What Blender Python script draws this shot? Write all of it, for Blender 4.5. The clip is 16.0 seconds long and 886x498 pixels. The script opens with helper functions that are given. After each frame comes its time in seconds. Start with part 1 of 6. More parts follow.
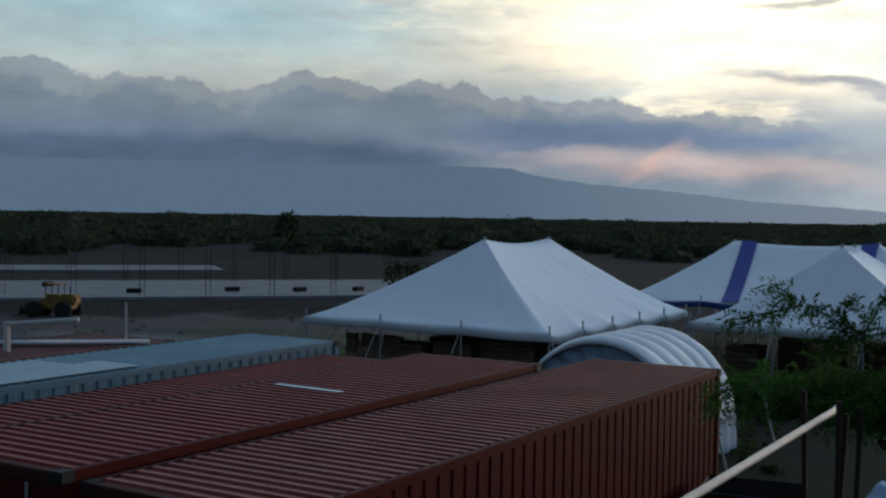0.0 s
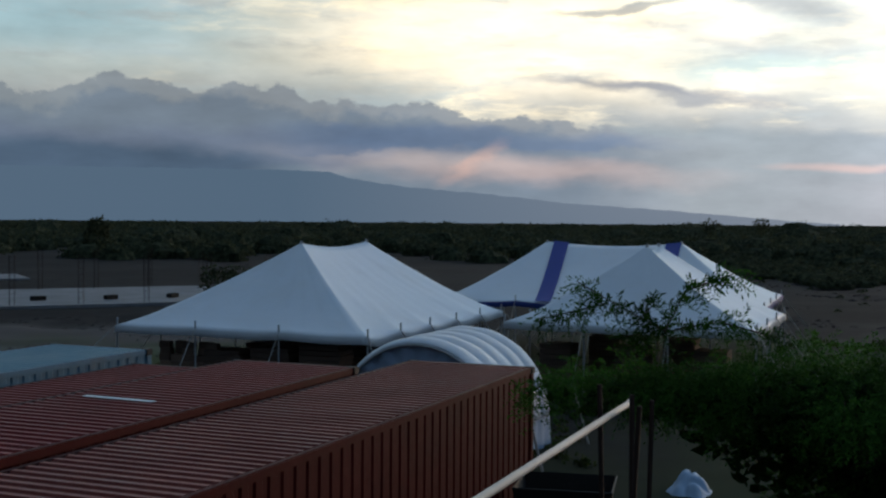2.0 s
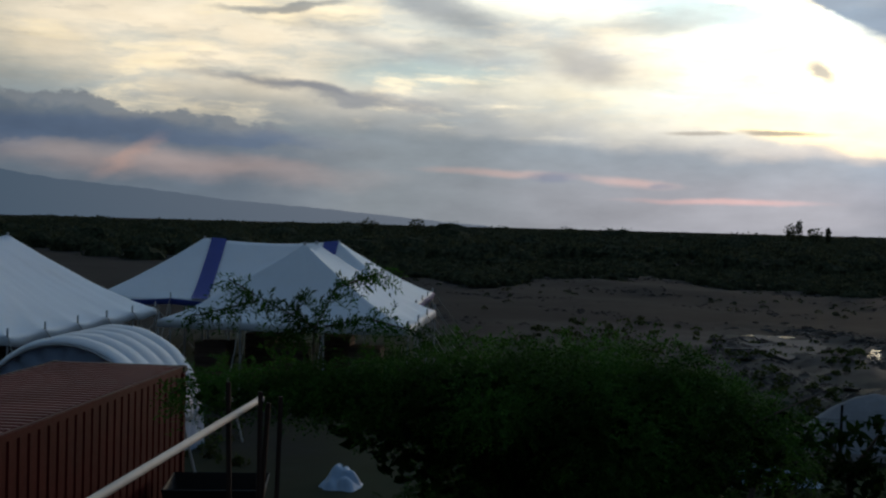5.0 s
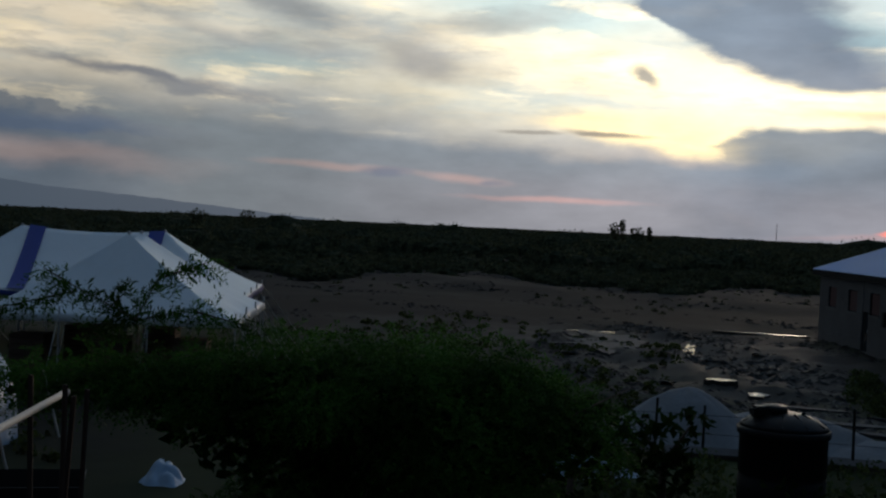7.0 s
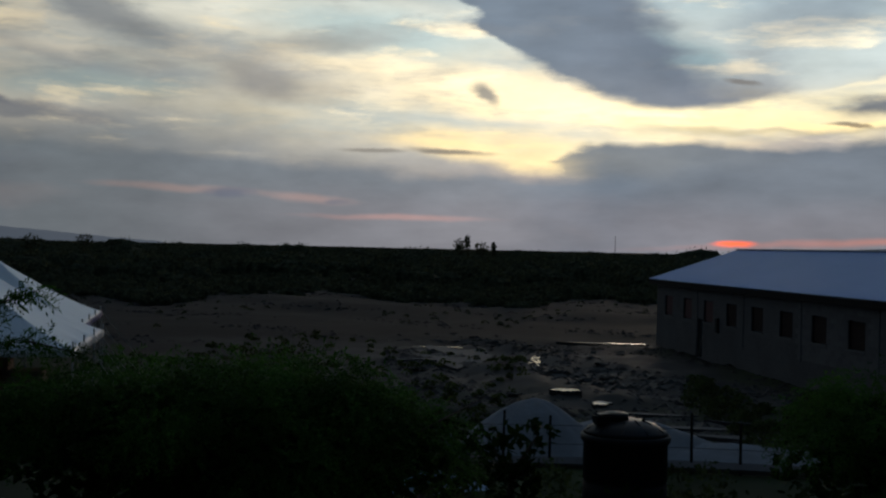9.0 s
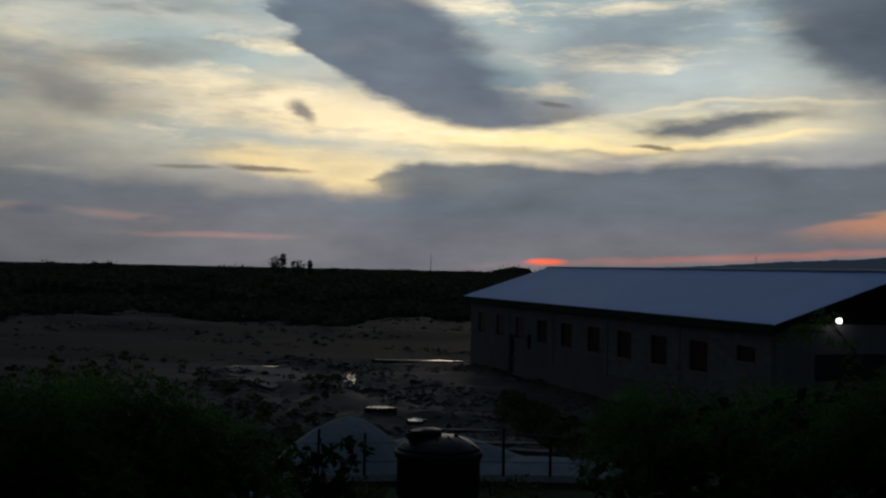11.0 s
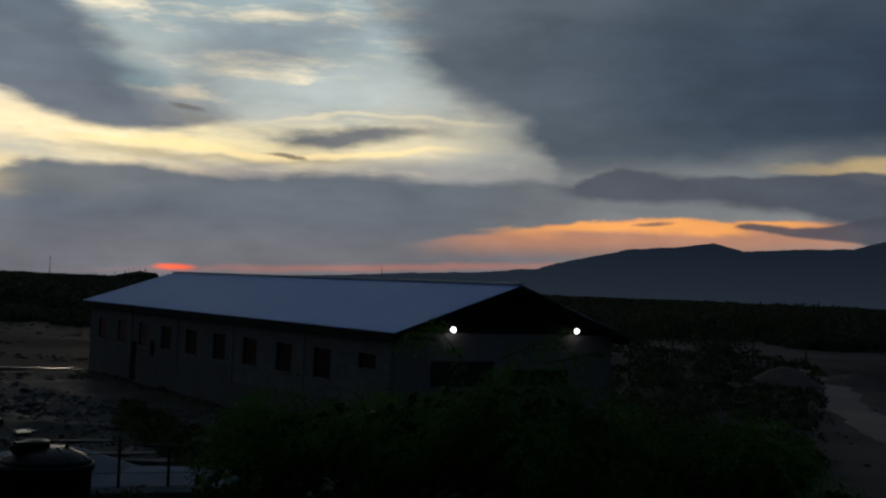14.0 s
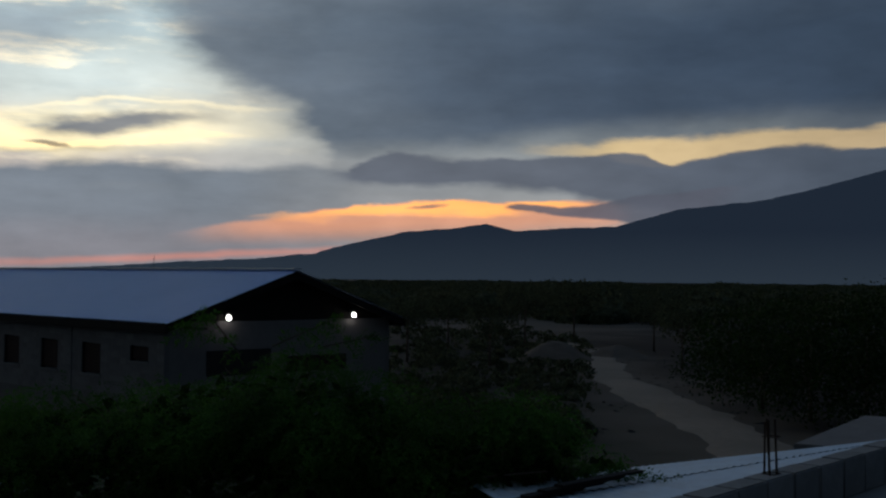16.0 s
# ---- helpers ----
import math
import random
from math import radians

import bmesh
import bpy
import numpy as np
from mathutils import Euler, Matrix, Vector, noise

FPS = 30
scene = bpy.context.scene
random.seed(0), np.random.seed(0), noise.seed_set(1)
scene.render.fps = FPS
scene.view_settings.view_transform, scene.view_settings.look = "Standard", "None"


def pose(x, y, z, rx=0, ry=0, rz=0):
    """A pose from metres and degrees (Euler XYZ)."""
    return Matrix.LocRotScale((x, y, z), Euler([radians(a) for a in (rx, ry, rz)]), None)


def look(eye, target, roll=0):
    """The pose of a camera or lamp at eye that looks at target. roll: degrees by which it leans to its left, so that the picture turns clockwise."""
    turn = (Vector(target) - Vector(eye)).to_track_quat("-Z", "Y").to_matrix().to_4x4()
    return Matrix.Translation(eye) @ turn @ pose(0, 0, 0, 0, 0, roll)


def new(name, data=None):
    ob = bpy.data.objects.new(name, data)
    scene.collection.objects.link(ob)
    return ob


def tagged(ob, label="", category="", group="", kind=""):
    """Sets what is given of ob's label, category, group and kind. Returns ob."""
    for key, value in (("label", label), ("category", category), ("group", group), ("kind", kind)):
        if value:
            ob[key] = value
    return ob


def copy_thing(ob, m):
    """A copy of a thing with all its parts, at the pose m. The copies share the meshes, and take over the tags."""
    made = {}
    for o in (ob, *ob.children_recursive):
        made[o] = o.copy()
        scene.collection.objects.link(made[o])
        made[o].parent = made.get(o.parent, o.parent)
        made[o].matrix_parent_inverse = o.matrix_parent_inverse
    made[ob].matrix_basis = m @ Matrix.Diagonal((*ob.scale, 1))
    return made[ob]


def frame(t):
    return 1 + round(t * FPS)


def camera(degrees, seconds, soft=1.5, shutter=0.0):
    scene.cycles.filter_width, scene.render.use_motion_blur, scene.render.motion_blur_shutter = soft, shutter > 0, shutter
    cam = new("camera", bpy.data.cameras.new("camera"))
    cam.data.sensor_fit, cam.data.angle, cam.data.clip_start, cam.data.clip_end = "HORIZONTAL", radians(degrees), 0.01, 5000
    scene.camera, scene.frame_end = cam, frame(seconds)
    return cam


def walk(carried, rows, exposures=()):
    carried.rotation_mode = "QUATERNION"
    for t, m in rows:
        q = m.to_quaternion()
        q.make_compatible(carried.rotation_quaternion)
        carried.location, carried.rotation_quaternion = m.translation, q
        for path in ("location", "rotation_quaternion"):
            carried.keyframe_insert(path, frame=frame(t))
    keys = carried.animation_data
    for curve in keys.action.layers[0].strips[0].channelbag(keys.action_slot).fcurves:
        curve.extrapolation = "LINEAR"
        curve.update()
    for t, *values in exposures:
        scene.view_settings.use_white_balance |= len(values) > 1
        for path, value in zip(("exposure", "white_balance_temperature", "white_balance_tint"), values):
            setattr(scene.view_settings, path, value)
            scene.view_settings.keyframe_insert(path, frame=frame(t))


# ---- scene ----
cam = camera(42.08, 16.0, soft=2.3)

# seconds, heading clockwise from north (+y), tilt, lean: someone turning on the spot with the camera at arm's length
EYE_Z, ARM = 5.2, 0.3
TURNS = [
    (0.0, -0.00, -1.64, 0.96),
    (0.5, 2.26, -1.42, 0.83),
    (1.0, 5.95, -1.82, 0.85),
    (1.5, 7.26, -1.51, 0.68),
    (2.0, 8.99, -1.37, 0.43),
    (2.5, 11.82, -1.79, 1.27),
    (3.0, 15.32, -1.70, 1.24),
    (3.5, 18.13, -1.25, 1.21),
    (4.0, 20.91, -1.15, 1.18),
    (4.5, 23.41, -1.15, 1.24),
    (5.0, 25.76, -1.21, 1.53),
    (7.5, 35.64, -0.98, 2.04),
    (8.0, 37.07, -0.40, 1.04),
    (8.5, 39.38, -0.04, 1.12),
    (9.0, 41.70, -0.07, 1.29),
    (11.5, 53.32, 1.16, 1.41),
    (12.0, 56.26, 1.18, 1.65),
    (12.5, 59.93, 1.27, 1.53),
    (13.0, 63.35, 1.04, 2.47),
    (13.5, 67.27, 2.01, 3.10),
    (14.0, 68.98, 1.96, 2.48),
    (14.5, 71.96, 1.81, 2.12),
    (15.0, 74.75, 1.35, 1.45),
    (15.5, 77.65, 1.47, 1.03),
    (16.0, 80.07, 1.48, 0.64),
]


def eye_at(heading):
    a = radians(heading)
    return Vector((ARM * math.sin(a), ARM * (math.cos(a) - 1), EYE_Z))


def turned(heading, tilt, lean):
    eye, a, b = eye_at(heading), radians(heading), radians(tilt)
    ahead = Vector((math.sin(a) * math.cos(b), math.cos(a) * math.cos(b), math.sin(b)))
    return look(eye, eye + ahead, lean)


walk(cam, [(t, turned(y, p, r)) for t, y, p, r in TURNS],
     exposures=[(0.0, 0.62), (3.0, 0.36), (5.0, -0.1), (7.5, -0.6), (9.0, -0.9), (12.5, -1.45), (14.5, -1.2), (16.0, -0.8)])


# ---------------------------------------------------------------- world and sun
def lin(r, g, b):
    """A colour given in 0..255 display values, as linear light."""
    return tuple((c / 255 / 12.92 if c < 10.3 else ((c / 255 + 0.055) / 1.055) ** 2.4) for c in (r, g, b)) + (1.0,)


world = bpy.data.worlds.new("dusk")
scene.world = world
world.use_nodes = True
wt = world.node_tree
wt.nodes.clear()


def wn(kind, **ins):
    n = wt.nodes.new(kind)
    for k, v in ins.items():
        n.inputs[k.replace("_", " ")].default_value = v
    return n


def wmath(op, a, b=None, c=None):
    n = wt.nodes.new("ShaderNodeMath")
    n.operation = op
    for i, v in enumerate((a, b, c)):
        if v is None:
            continue
        if isinstance(v, (int, float)):
            n.inputs[i].default_value = v
        else:
            wt.links.new(v, n.inputs[i])
    return n.outputs[0]


def wmix(fac, a, b):
    n = wt.nodes.new("ShaderNodeMix")
    n.data_type = "RGBA"
    for sock, v in ((n.inputs["Factor"], fac), (n.inputs["A"], a), (n.inputs["B"], b)):
        if isinstance(v, (int, float, tuple)):
            sock.default_value = v
        else:
            wt.links.new(v, sock)
    return n.outputs["Result"]


wco = wt.nodes.new("ShaderNodeTexCoord")
wsep = wt.nodes.new("ShaderNodeSeparateXYZ")
wt.links.new(wco.outputs["Generated"], wsep.inputs[0])
DEG = 180 / math.pi
w_az = wmath("MULTIPLY", wmath("ARCTAN2", wsep.outputs[0], wsep.outputs[1]), DEG)
w_el = wmath("MULTIPLY", wmath("ARCSINE", wsep.outputs[2]), DEG)
wxy = wt.nodes.new("ShaderNodeCombineXYZ")
wt.links.new(w_az, wxy.inputs[0])
wt.links.new(w_el, wxy.inputs[1])


def wnoise(scale_az, scale_el, detail, rough, offset=0.0):
    m = wt.nodes.new("ShaderNodeMapping")
    m.inputs["Scale"].default_value = (scale_az, scale_el, 1)
    m.inputs["Location"].default_value = (offset, offset * 0.7, offset)
    wt.links.new(wxy.outputs[0], m.inputs[0])
    n = wn("ShaderNodeTexNoise", Scale=1.0, Detail=detail, Roughness=rough)
    n.noise_dimensions = "2D"
    wt.links.new(m.outputs[0], n.inputs["Vector"])
    return n


def warped(noise_node, amount_az, amount_el):
    sub = wt.nodes.new("ShaderNodeVectorMath")
    sub.operation = "MULTIPLY_ADD"
    wt.links.new(noise_node.outputs["Color"], sub.inputs[0])
    sub.inputs[1].default_value = (amount_az * 2, amount_el * 2, 0)
    sub.inputs[2].default_value = (-amount_az, -amount_el, 0)
    add = wt.nodes.new("ShaderNodeVectorMath")
    add.operation = "ADD"
    wt.links.new(wxy.outputs[0], add.inputs[0])
    wt.links.new(sub.outputs[0], add.inputs[1])
    return add.outputs[0]


streaks = wnoise(0.22, 0.5, 6, 0.52, 3.1)       # long thin layers
billows = wnoise(0.42, 0.62, 7, 0.56, 9.7)       # cauliflower tops
W_STREAK = warped(streaks, 2.2, 0.7)
W_BILLOW = warped(billows, 1.5, 1.3)
W_THIN = warped(wnoise(0.3, 0.5, 5, 0.55, 31.0), 1.2, 0.16)
W_FRAY = warped(wnoise(0.28, 0.8, 5, 0.5, 77.0), 1.5, 0.45)
W_CAULI = warped(wnoise(0.75, 1.2, 6, 0.6, 83.0), 0.75, 0.6)
W_SOFT = warped(wnoise(0.12, 0.25, 5, 0.5, 17.0), 5.0, 2.0)


def ramp(fac, lo, hi, stops):
    mr = wn("ShaderNodeMapRange", From_Min=lo, From_Max=hi)
    wt.links.new(fac, mr.inputs[0])
    r = wt.nodes.new("ShaderNodeValToRGB")
    r.color_ramp.interpolation = "EASE"
    while len(r.color_ramp.elements) < len(stops):
        r.color_ramp.elements.new(0.5)
    for e, (p, c) in zip(r.color_ramp.elements, stops):
        e.position, e.color = (p - lo) / (hi - lo), lin(*c)
    wt.links.new(mr.outputs[0], r.inputs[0])
    return r.outputs[0]


sky = wt.nodes.new("ShaderNodeTexSky")
sky.sky_type = "NISHITA"
sky.sun_disc = False
sky.sun_elevation, sky.sun_rotation = radians(3.0), radians(56)
sky_scaled = wt.nodes.new("ShaderNodeVectorMath")
sky_scaled.operation = "SCALE"
sky_scaled.inputs["Scale"].default_value = 0.08
wt.links.new(sky.outputs[0], sky_scaled.inputs[0])

# the veil of high cloud over the clear sky, warm towards the sunset, grey-blue away from it
veil_west = ramp(w_el, -2, 40, [(-2, (126, 124, 127)), (1.5, (146, 145, 147)), (5, (162, 168, 172)), (8, (202, 206, 198)), (13, (172, 196, 204)), (22, (112, 148, 180)), (40, (66, 103, 140))])
veil_east = ramp(w_el, -2, 60, [(-2, (50, 62, 84)), (8, (62, 86, 112)), (25, (76, 101, 126)), (60, (76, 101, 125))])
away = wn("ShaderNodeMapRange", From_Min=48.0, From_Max=110.0)
away.interpolation_type = "SMOOTHSTEP"
wt.links.new(wmath("ABSOLUTE", wmath("SUBTRACT", w_az, 38.0)), away.inputs[0])
veil = wmix(away.outputs[0], veil_west, veil_east)
colour = wmix(0.93, sky_scaled.outputs[0], veil)


def cloud(az, el, half_az, half_el, tilt, rgb, cover=1.0, soft=0.5, warp=W_STREAK):
    """One bank of cloud or lit gap, by its bearing, height, half extents and tilt in degrees."""
    global colour
    m = wt.nodes.new("ShaderNodeMapping")
    m.vector_type = "TEXTURE"
    m.inputs["Location"].default_value = (az, el, 0)
    m.inputs["Rotation"].default_value = (0, 0, radians(tilt))
    m.inputs["Scale"].default_value = (half_az, half_el, 1)
    wt.links.new(warp, m.inputs[0])
    ln = wt.nodes.new("ShaderNodeVectorMath")
    ln.operation = "LENGTH"
    wt.links.new(m.outputs[0], ln.inputs[0])
    mr = wn("ShaderNodeMapRange", From_Min=1 + soft, From_Max=max(1 - soft, 0.0), To_Min=0.0, To_Max=cover)
    mr.interpolation_type = "SMOOTHSTEP"
    wt.links.new(ln.outputs["Value"], mr.inputs[0])
    colour = wmix(mr.outputs[0], colour, lin(*rgb))


def profile(az, pts):
    """Height of a cloud's edge along the horizon, from (bearing, height) pairs."""
    lo, hi = pts[0][0], pts[-1][0]
    mr = wn("ShaderNodeMapRange", From_Min=float(lo), From_Max=float(hi))
    wt.links.new(az, mr.inputs[0])
    r = wt.nodes.new("ShaderNodeValToRGB")
    r.color_ramp.interpolation = "LINEAR"
    while len(r.color_ramp.elements) < len(pts):
        r.color_ramp.elements.new(0.5)
    for e, (p, h) in zip(r.color_ramp.elements, pts):
        e.position, e.color = (p - lo) / (hi - lo), (h / 20, h / 20, h / 20, 1)
    wt.links.new(mr.outputs[0], r.inputs[0])
    return wmath("MULTIPLY", r.outputs[0], 20.0)


def smooth(sock, lo, hi, to=1.0):
    mr = wn("ShaderNodeMapRange", From_Min=float(lo), From_Max=float(hi), To_Max=float(to))
    mr.interpolation_type = "SMOOTHSTEP"
    wt.links.new(sock, mr.inputs[0])
    return mr.outputs[0]


def bank(top, bottom, rgb, cover=1.0, soft_top=0.3, soft_bottom=0.3, warp=W_STREAK, ends=None, rgb_end=None):
    """A bank of cloud between two edges; ends: (start, full, full, stop) along the horizon; rgb_end: its colour at the far end."""
    global colour
    sp = wt.nodes.new("ShaderNodeSeparateXYZ")
    wt.links.new(warp, sp.inputs[0])
    az, el = sp.outputs[0], sp.outputs[1]
    fac = None
    if top:
        fac = smooth(wmath("SUBTRACT", profile(az, top), el), -soft_top / 2, soft_top / 2, cover)
    if bottom:
        low = smooth(wmath("SUBTRACT", el, profile(az, bottom)), -soft_bottom / 2, soft_bottom / 2, 1.0 if top else cover)
        fac = wmath("MULTIPLY", fac, low) if top else low
    if ends:
        fac = wmath("MULTIPLY", fac, smooth(az, ends[0], ends[1]))
        fac = wmath("MULTIPLY", fac, smooth(az, ends[3], ends[2]))
    tint = lin(*rgb)
    if rgb_end:
        tint = wmix(smooth(az, (top or bottom)[0][0], (top or bottom)[-1][0]), lin(*rgb), lin(*rgb_end))
    colour = wmix(fac, colour, tint)


# wisps of cirrus, grey-blue and cream, through the upper sky
high = wn("ShaderNodeMapRange", From_Min=3.5, From_Max=6.5)
high.interpolation_type = "SMOOTHSTEP"
wt.links.new(w_el, high.inputs[0])
front = wn("ShaderNodeMapRange", From_Min=74.0, From_Max=62.0)
wt.links.new(w_az, front.inputs[0])
west = smooth(w_az, -9.0, 7.0)


def wisps(scale_az, scale_el, tilt, offset, lo, hi, rgb, cover, mask=None):
    global colour
    m = wt.nodes.new("ShaderNodeMapping")
    m.inputs["Rotation"].default_value = (0, 0, radians(tilt))
    m.inputs["Scale"].default_value = (scale_az, scale_el, 1)
    m.inputs["Location"].default_value = (offset, offset, 0)
    wt.links.new(W_THIN, m.inputs[0])
    n = wn("ShaderNodeTexNoise", Scale=1.0, Detail=9.0, Roughness=0.6)
    n.noise_dimensions = "2D"
    wt.links.new(m.outputs[0], n.inputs["Vector"])
    r = wn("ShaderNodeMapRange", From_Min=lo, From_Max=hi, To_Max=cover)
    r.interpolation_type = "SMOOTHSTEP"
    wt.links.new(n.outputs[0], r.inputs[0])
    fac = wmath("MULTIPLY", wmath("MULTIPLY", r.outputs[0], high.outputs[0]), front.outputs[0])
    colour = wmix(wmath("MULTIPLY", fac, mask) if mask else fac, colour, lin(*rgb))


# lit breaks in the high cloud
cloud(13, 8.7, 11, 2.3, -4, (284, 267, 236), 0.95, 0.7)
cloud(36.6, 7.6, 8, 2.2, -3, (274, 259, 222), 0.8, 0.8)
cloud(27, 11.8, 16, 2.2, -3, (268, 264, 244), 0.85, 0.8)
cloud(47, 6.6, 8, 2.0, -8, (286, 262, 212), 0.9, 0.6)
cloud(57, 6.7, 7, 0.9, 2, (284, 260, 198), 0.95, 0.7)
cloud(45, 5.0, 6.0, 0.8, -6, (284, 254, 190), 0.95, 0.6)
cloud(64, 7.0, 5.5, 1.1, 3, (256, 240, 196), 0.85, 0.7)
cloud(60, 9.6, 7, 1.6, 0, (200, 214, 214), 0.75, 0.7)
# blue gaps
cloud(-15, 10.0, 13, 2.6, 0, (150, 188, 200), 0.75, 0.7)
cloud(24.5, 7.6, 4.5, 0.8, 4, (176, 198, 200), 0.8, 0.7)
cloud(38, 10.6, 5, 1.0, -6, (176, 204, 208), 0.7, 0.8)
cloud(53, 9.6, 2.6, 0.9, -12, (140, 178, 184), 0.7, 0.7)
cloud(-3, 12.0, 10, 1.4, 0, (214, 218, 214), 0.6, 0.7)
cloud(40, 6.4, 7, 0.45, -4, (196, 204, 200), 0.6, 0.8)
wisps(0.07, 0.42, 5, 4.0, 0.48, 0.72, (176, 194, 200), 0.55)
wisps(0.10, 0.55, -6, 21.0, 0.50, 0.72, (300, 278, 232), 0.75, west)
wisps(0.16, 0.8, -2, 37.0, 0.52, 0.75, (168, 172, 172), 0.45)
# grey sheet along the horizon
bank([(4, 4.6), (14, 4.9), (23, 4.45), (32, 4.1), (40, 3.7), (46, 3.5)], None, (144, 155, 161), 0.88, 0.8, warp=W_STREAK, ends=(4, 14, 47, 53), rgb_end=(128, 136, 146))
bank([(44, 3.4), (46, 3.55), (47.2, 3.9), (48, 4.7), (49.6, 5.35), (52, 5.2), (54, 5.35), (57.3, 5.05), (63, 5.4), (68, 5.35), (73, 5.5), (84, 5.6), (96, 5.4)], None, (105, 118, 132), 0.92, 0.6, warp=W_FRAY, ends=(43, 50, 68, 88), rgb_end=(100, 106, 114))
bank([(30, 2.6), (50, 2.4), (70, 2.2), (84, 2.0)], None, (138, 131, 136), 0.4, 2.2, warp=W_STREAK, ends=(20, 36, 76, 92))
# grey streaks in the bright part
cloud(30, 9.3, 7.5, 0.75, -9, (168, 174, 180), 0.5, 0.8)
cloud(33.2, 8.0, 2.8, 0.8, -8, (152, 150, 148), 0.75, 0.8)
cloud(23.4, 11.3, 4.5, 0.6, -20, (154, 160, 166), 0.8, 0.7)
cloud(36, 10.0, 3, 0.5, 10, (172, 172, 168), 0.6, 0.8)
cloud(19, 6.5, 4.8, 0.28, -6, (134, 140, 152), 0.85, 0.7)
cloud(22, 5.9, 3.0, 0.16, -4, (150, 154, 160), 0.7, 0.7)
cloud(17.5, 10.4, 2.6, 0.18, 5, (126, 136, 146), 0.7, 0.6)
cloud(43.8, 7.7, 0.75, 0.38, -28, (128, 128, 128), 0.85, 0.7, W_THIN)
cloud(42.0, 4.75, 1.7, 0.13, -3, (128, 122, 116), 0.85, 0.7, W_THIN)
cloud(38.2, 4.75, 1.3, 0.10, 0, (140, 134, 126), 0.75, 0.7, W_THIN)
# long dark diagonal bank over the sunset
bank([(41, 16.5), (47.5, 16), (50.5, 13.2), (52, 11.4), (53.5, 9.6), (55, 8.9), (57, 8.6), (59.5, 8.4)],
     [(41, 13.8), (42.7, 11.5), (44.7, 9.8), (47.6, 8.45), (49.6, 7.5), (52.3, 6.9), (54, 7.0), (55.8, 7.2), (58.5, 7.8), (59.5, 8.1)],
     (116, 130, 146), 0.95, 3.6, 0.7, W_FRAY, (40, 43, 57, 59.8), (108, 116, 130))
bank([(59.4, 6.95), (61, 7.2), (62.2, 7.45), (65, 7.75), (68.5, 7.95), (71, 7.8)], [(59.4, 6.85), (61, 6.8), (63, 6.8), (66, 7.2), (68.5, 7.55), (71, 7.7)],
     (104, 111, 123), 0.9, 0.5, 0.5, W_FRAY, (59, 61, 65, 71))
bank([(46, 6.2), (52, 6.15), (58, 6.0), (64, 6.2)], [(46, 5.75), (52, 5.8), (58, 5.75), (64, 5.95)], (196, 182, 146), 0.5, 0.3, 0.3, W_FRAY, (50, 54, 62, 66))
cloud(59.5, 11.4, 3.5, 1.2, 8, (124, 136, 148), 0.65, 0.8)
bank([(50, 6.45), (56, 6.5), (60, 6.3), (66, 6.75), (70, 7.0)], [(50, 6.2), (56, 6.2), (60, 5.95), (66, 6.45), (70, 6.8)], (294, 262, 192), 0.8, 0.25, 0.35, W_FRAY, (49, 52, 66, 71))
bank([(60, 8.0), (64, 8.5), (68, 8.5), (72, 8.2)], [(60, 7.8), (64, 8.25), (68, 8.3), (72, 8.05)], (270, 254, 212), 0.6, 0.2, 0.3, W_FRAY, (59, 62, 69, 73))
cloud(55.8, 8.25, 0.9, 0.12, -8, (120, 116, 112), 0.8, 0.6, W_THIN)
cloud(61.1, 6.15, 0.8, 0.10, -8, (118, 106, 96), 0.8, 0.6, W_THIN)
# great grey bank to the right
bank([(60, 40), (110, 40), (140, 30)], [(60, 17), (64, 14.5), (66.5, 11.6), (69, 9.8), (72, 8.4), (73.5, 7.3), (74.5, 6.0), (80, 6.2), (87, 7.2), (92, 7.5), (97, 7.8), (102, 7.9), (140, 7)],
     (106, 116, 127), 0.95, 6.0, 2.2, W_FRAY, (62, 69, 125, 140), (42, 58, 78))
cloud(80, 10.4, 7, 3.4, -3, (80, 94, 110), 0.5, 0.8, W_SOFT)
cloud(97, 10.5, 19, 6.0, 0, (48, 64, 84), 0.85, 0.8, W_SOFT)
bank([(76, 6.5), (84, 6.6), (88, 6.85), (92, 7.0), (97, 7.3), (102, 7.4), (112, 7.2)], [(76, 6.4), (84, 6.3), (88, 6.1), (91, 5.4), (93, 5.9), (97.4, 6.5), (102, 6.3), (112, 6.6)], (222, 194, 140), 0.85, 0.4, 0.3, W_FRAY, (83, 89, 104, 112), (196, 172, 136))
bank([(66, 2.0), (69, 2.5), (71, 2.85), (74, 3.3), (77, 3.65), (80, 3.8), (83, 3.75), (88, 3.95), (91, 3.7)], [(66, 1.7), (71, 2.0), (77, 2.2), (84, 2.4), (91, 2.8)], (214, 150, 118), 0.85, 0.3, 1.2, W_THIN, (66, 72, 87, 90))
bank([(69, 2.6), (71, 2.85), (74, 3.3), (77, 3.65), (80, 3.8), (83, 3.75), (88, 3.95), (91, 3.7)], [(69, 2.5), (71, 2.65), (74, 2.95), (77, 3.15), (80, 3.25), (83, 3.3), (88, 3.7), (91, 3.6)], (278, 190, 108), 0.95, 0.22, 0.5, W_FRAY, (70, 76, 85, 89.5))
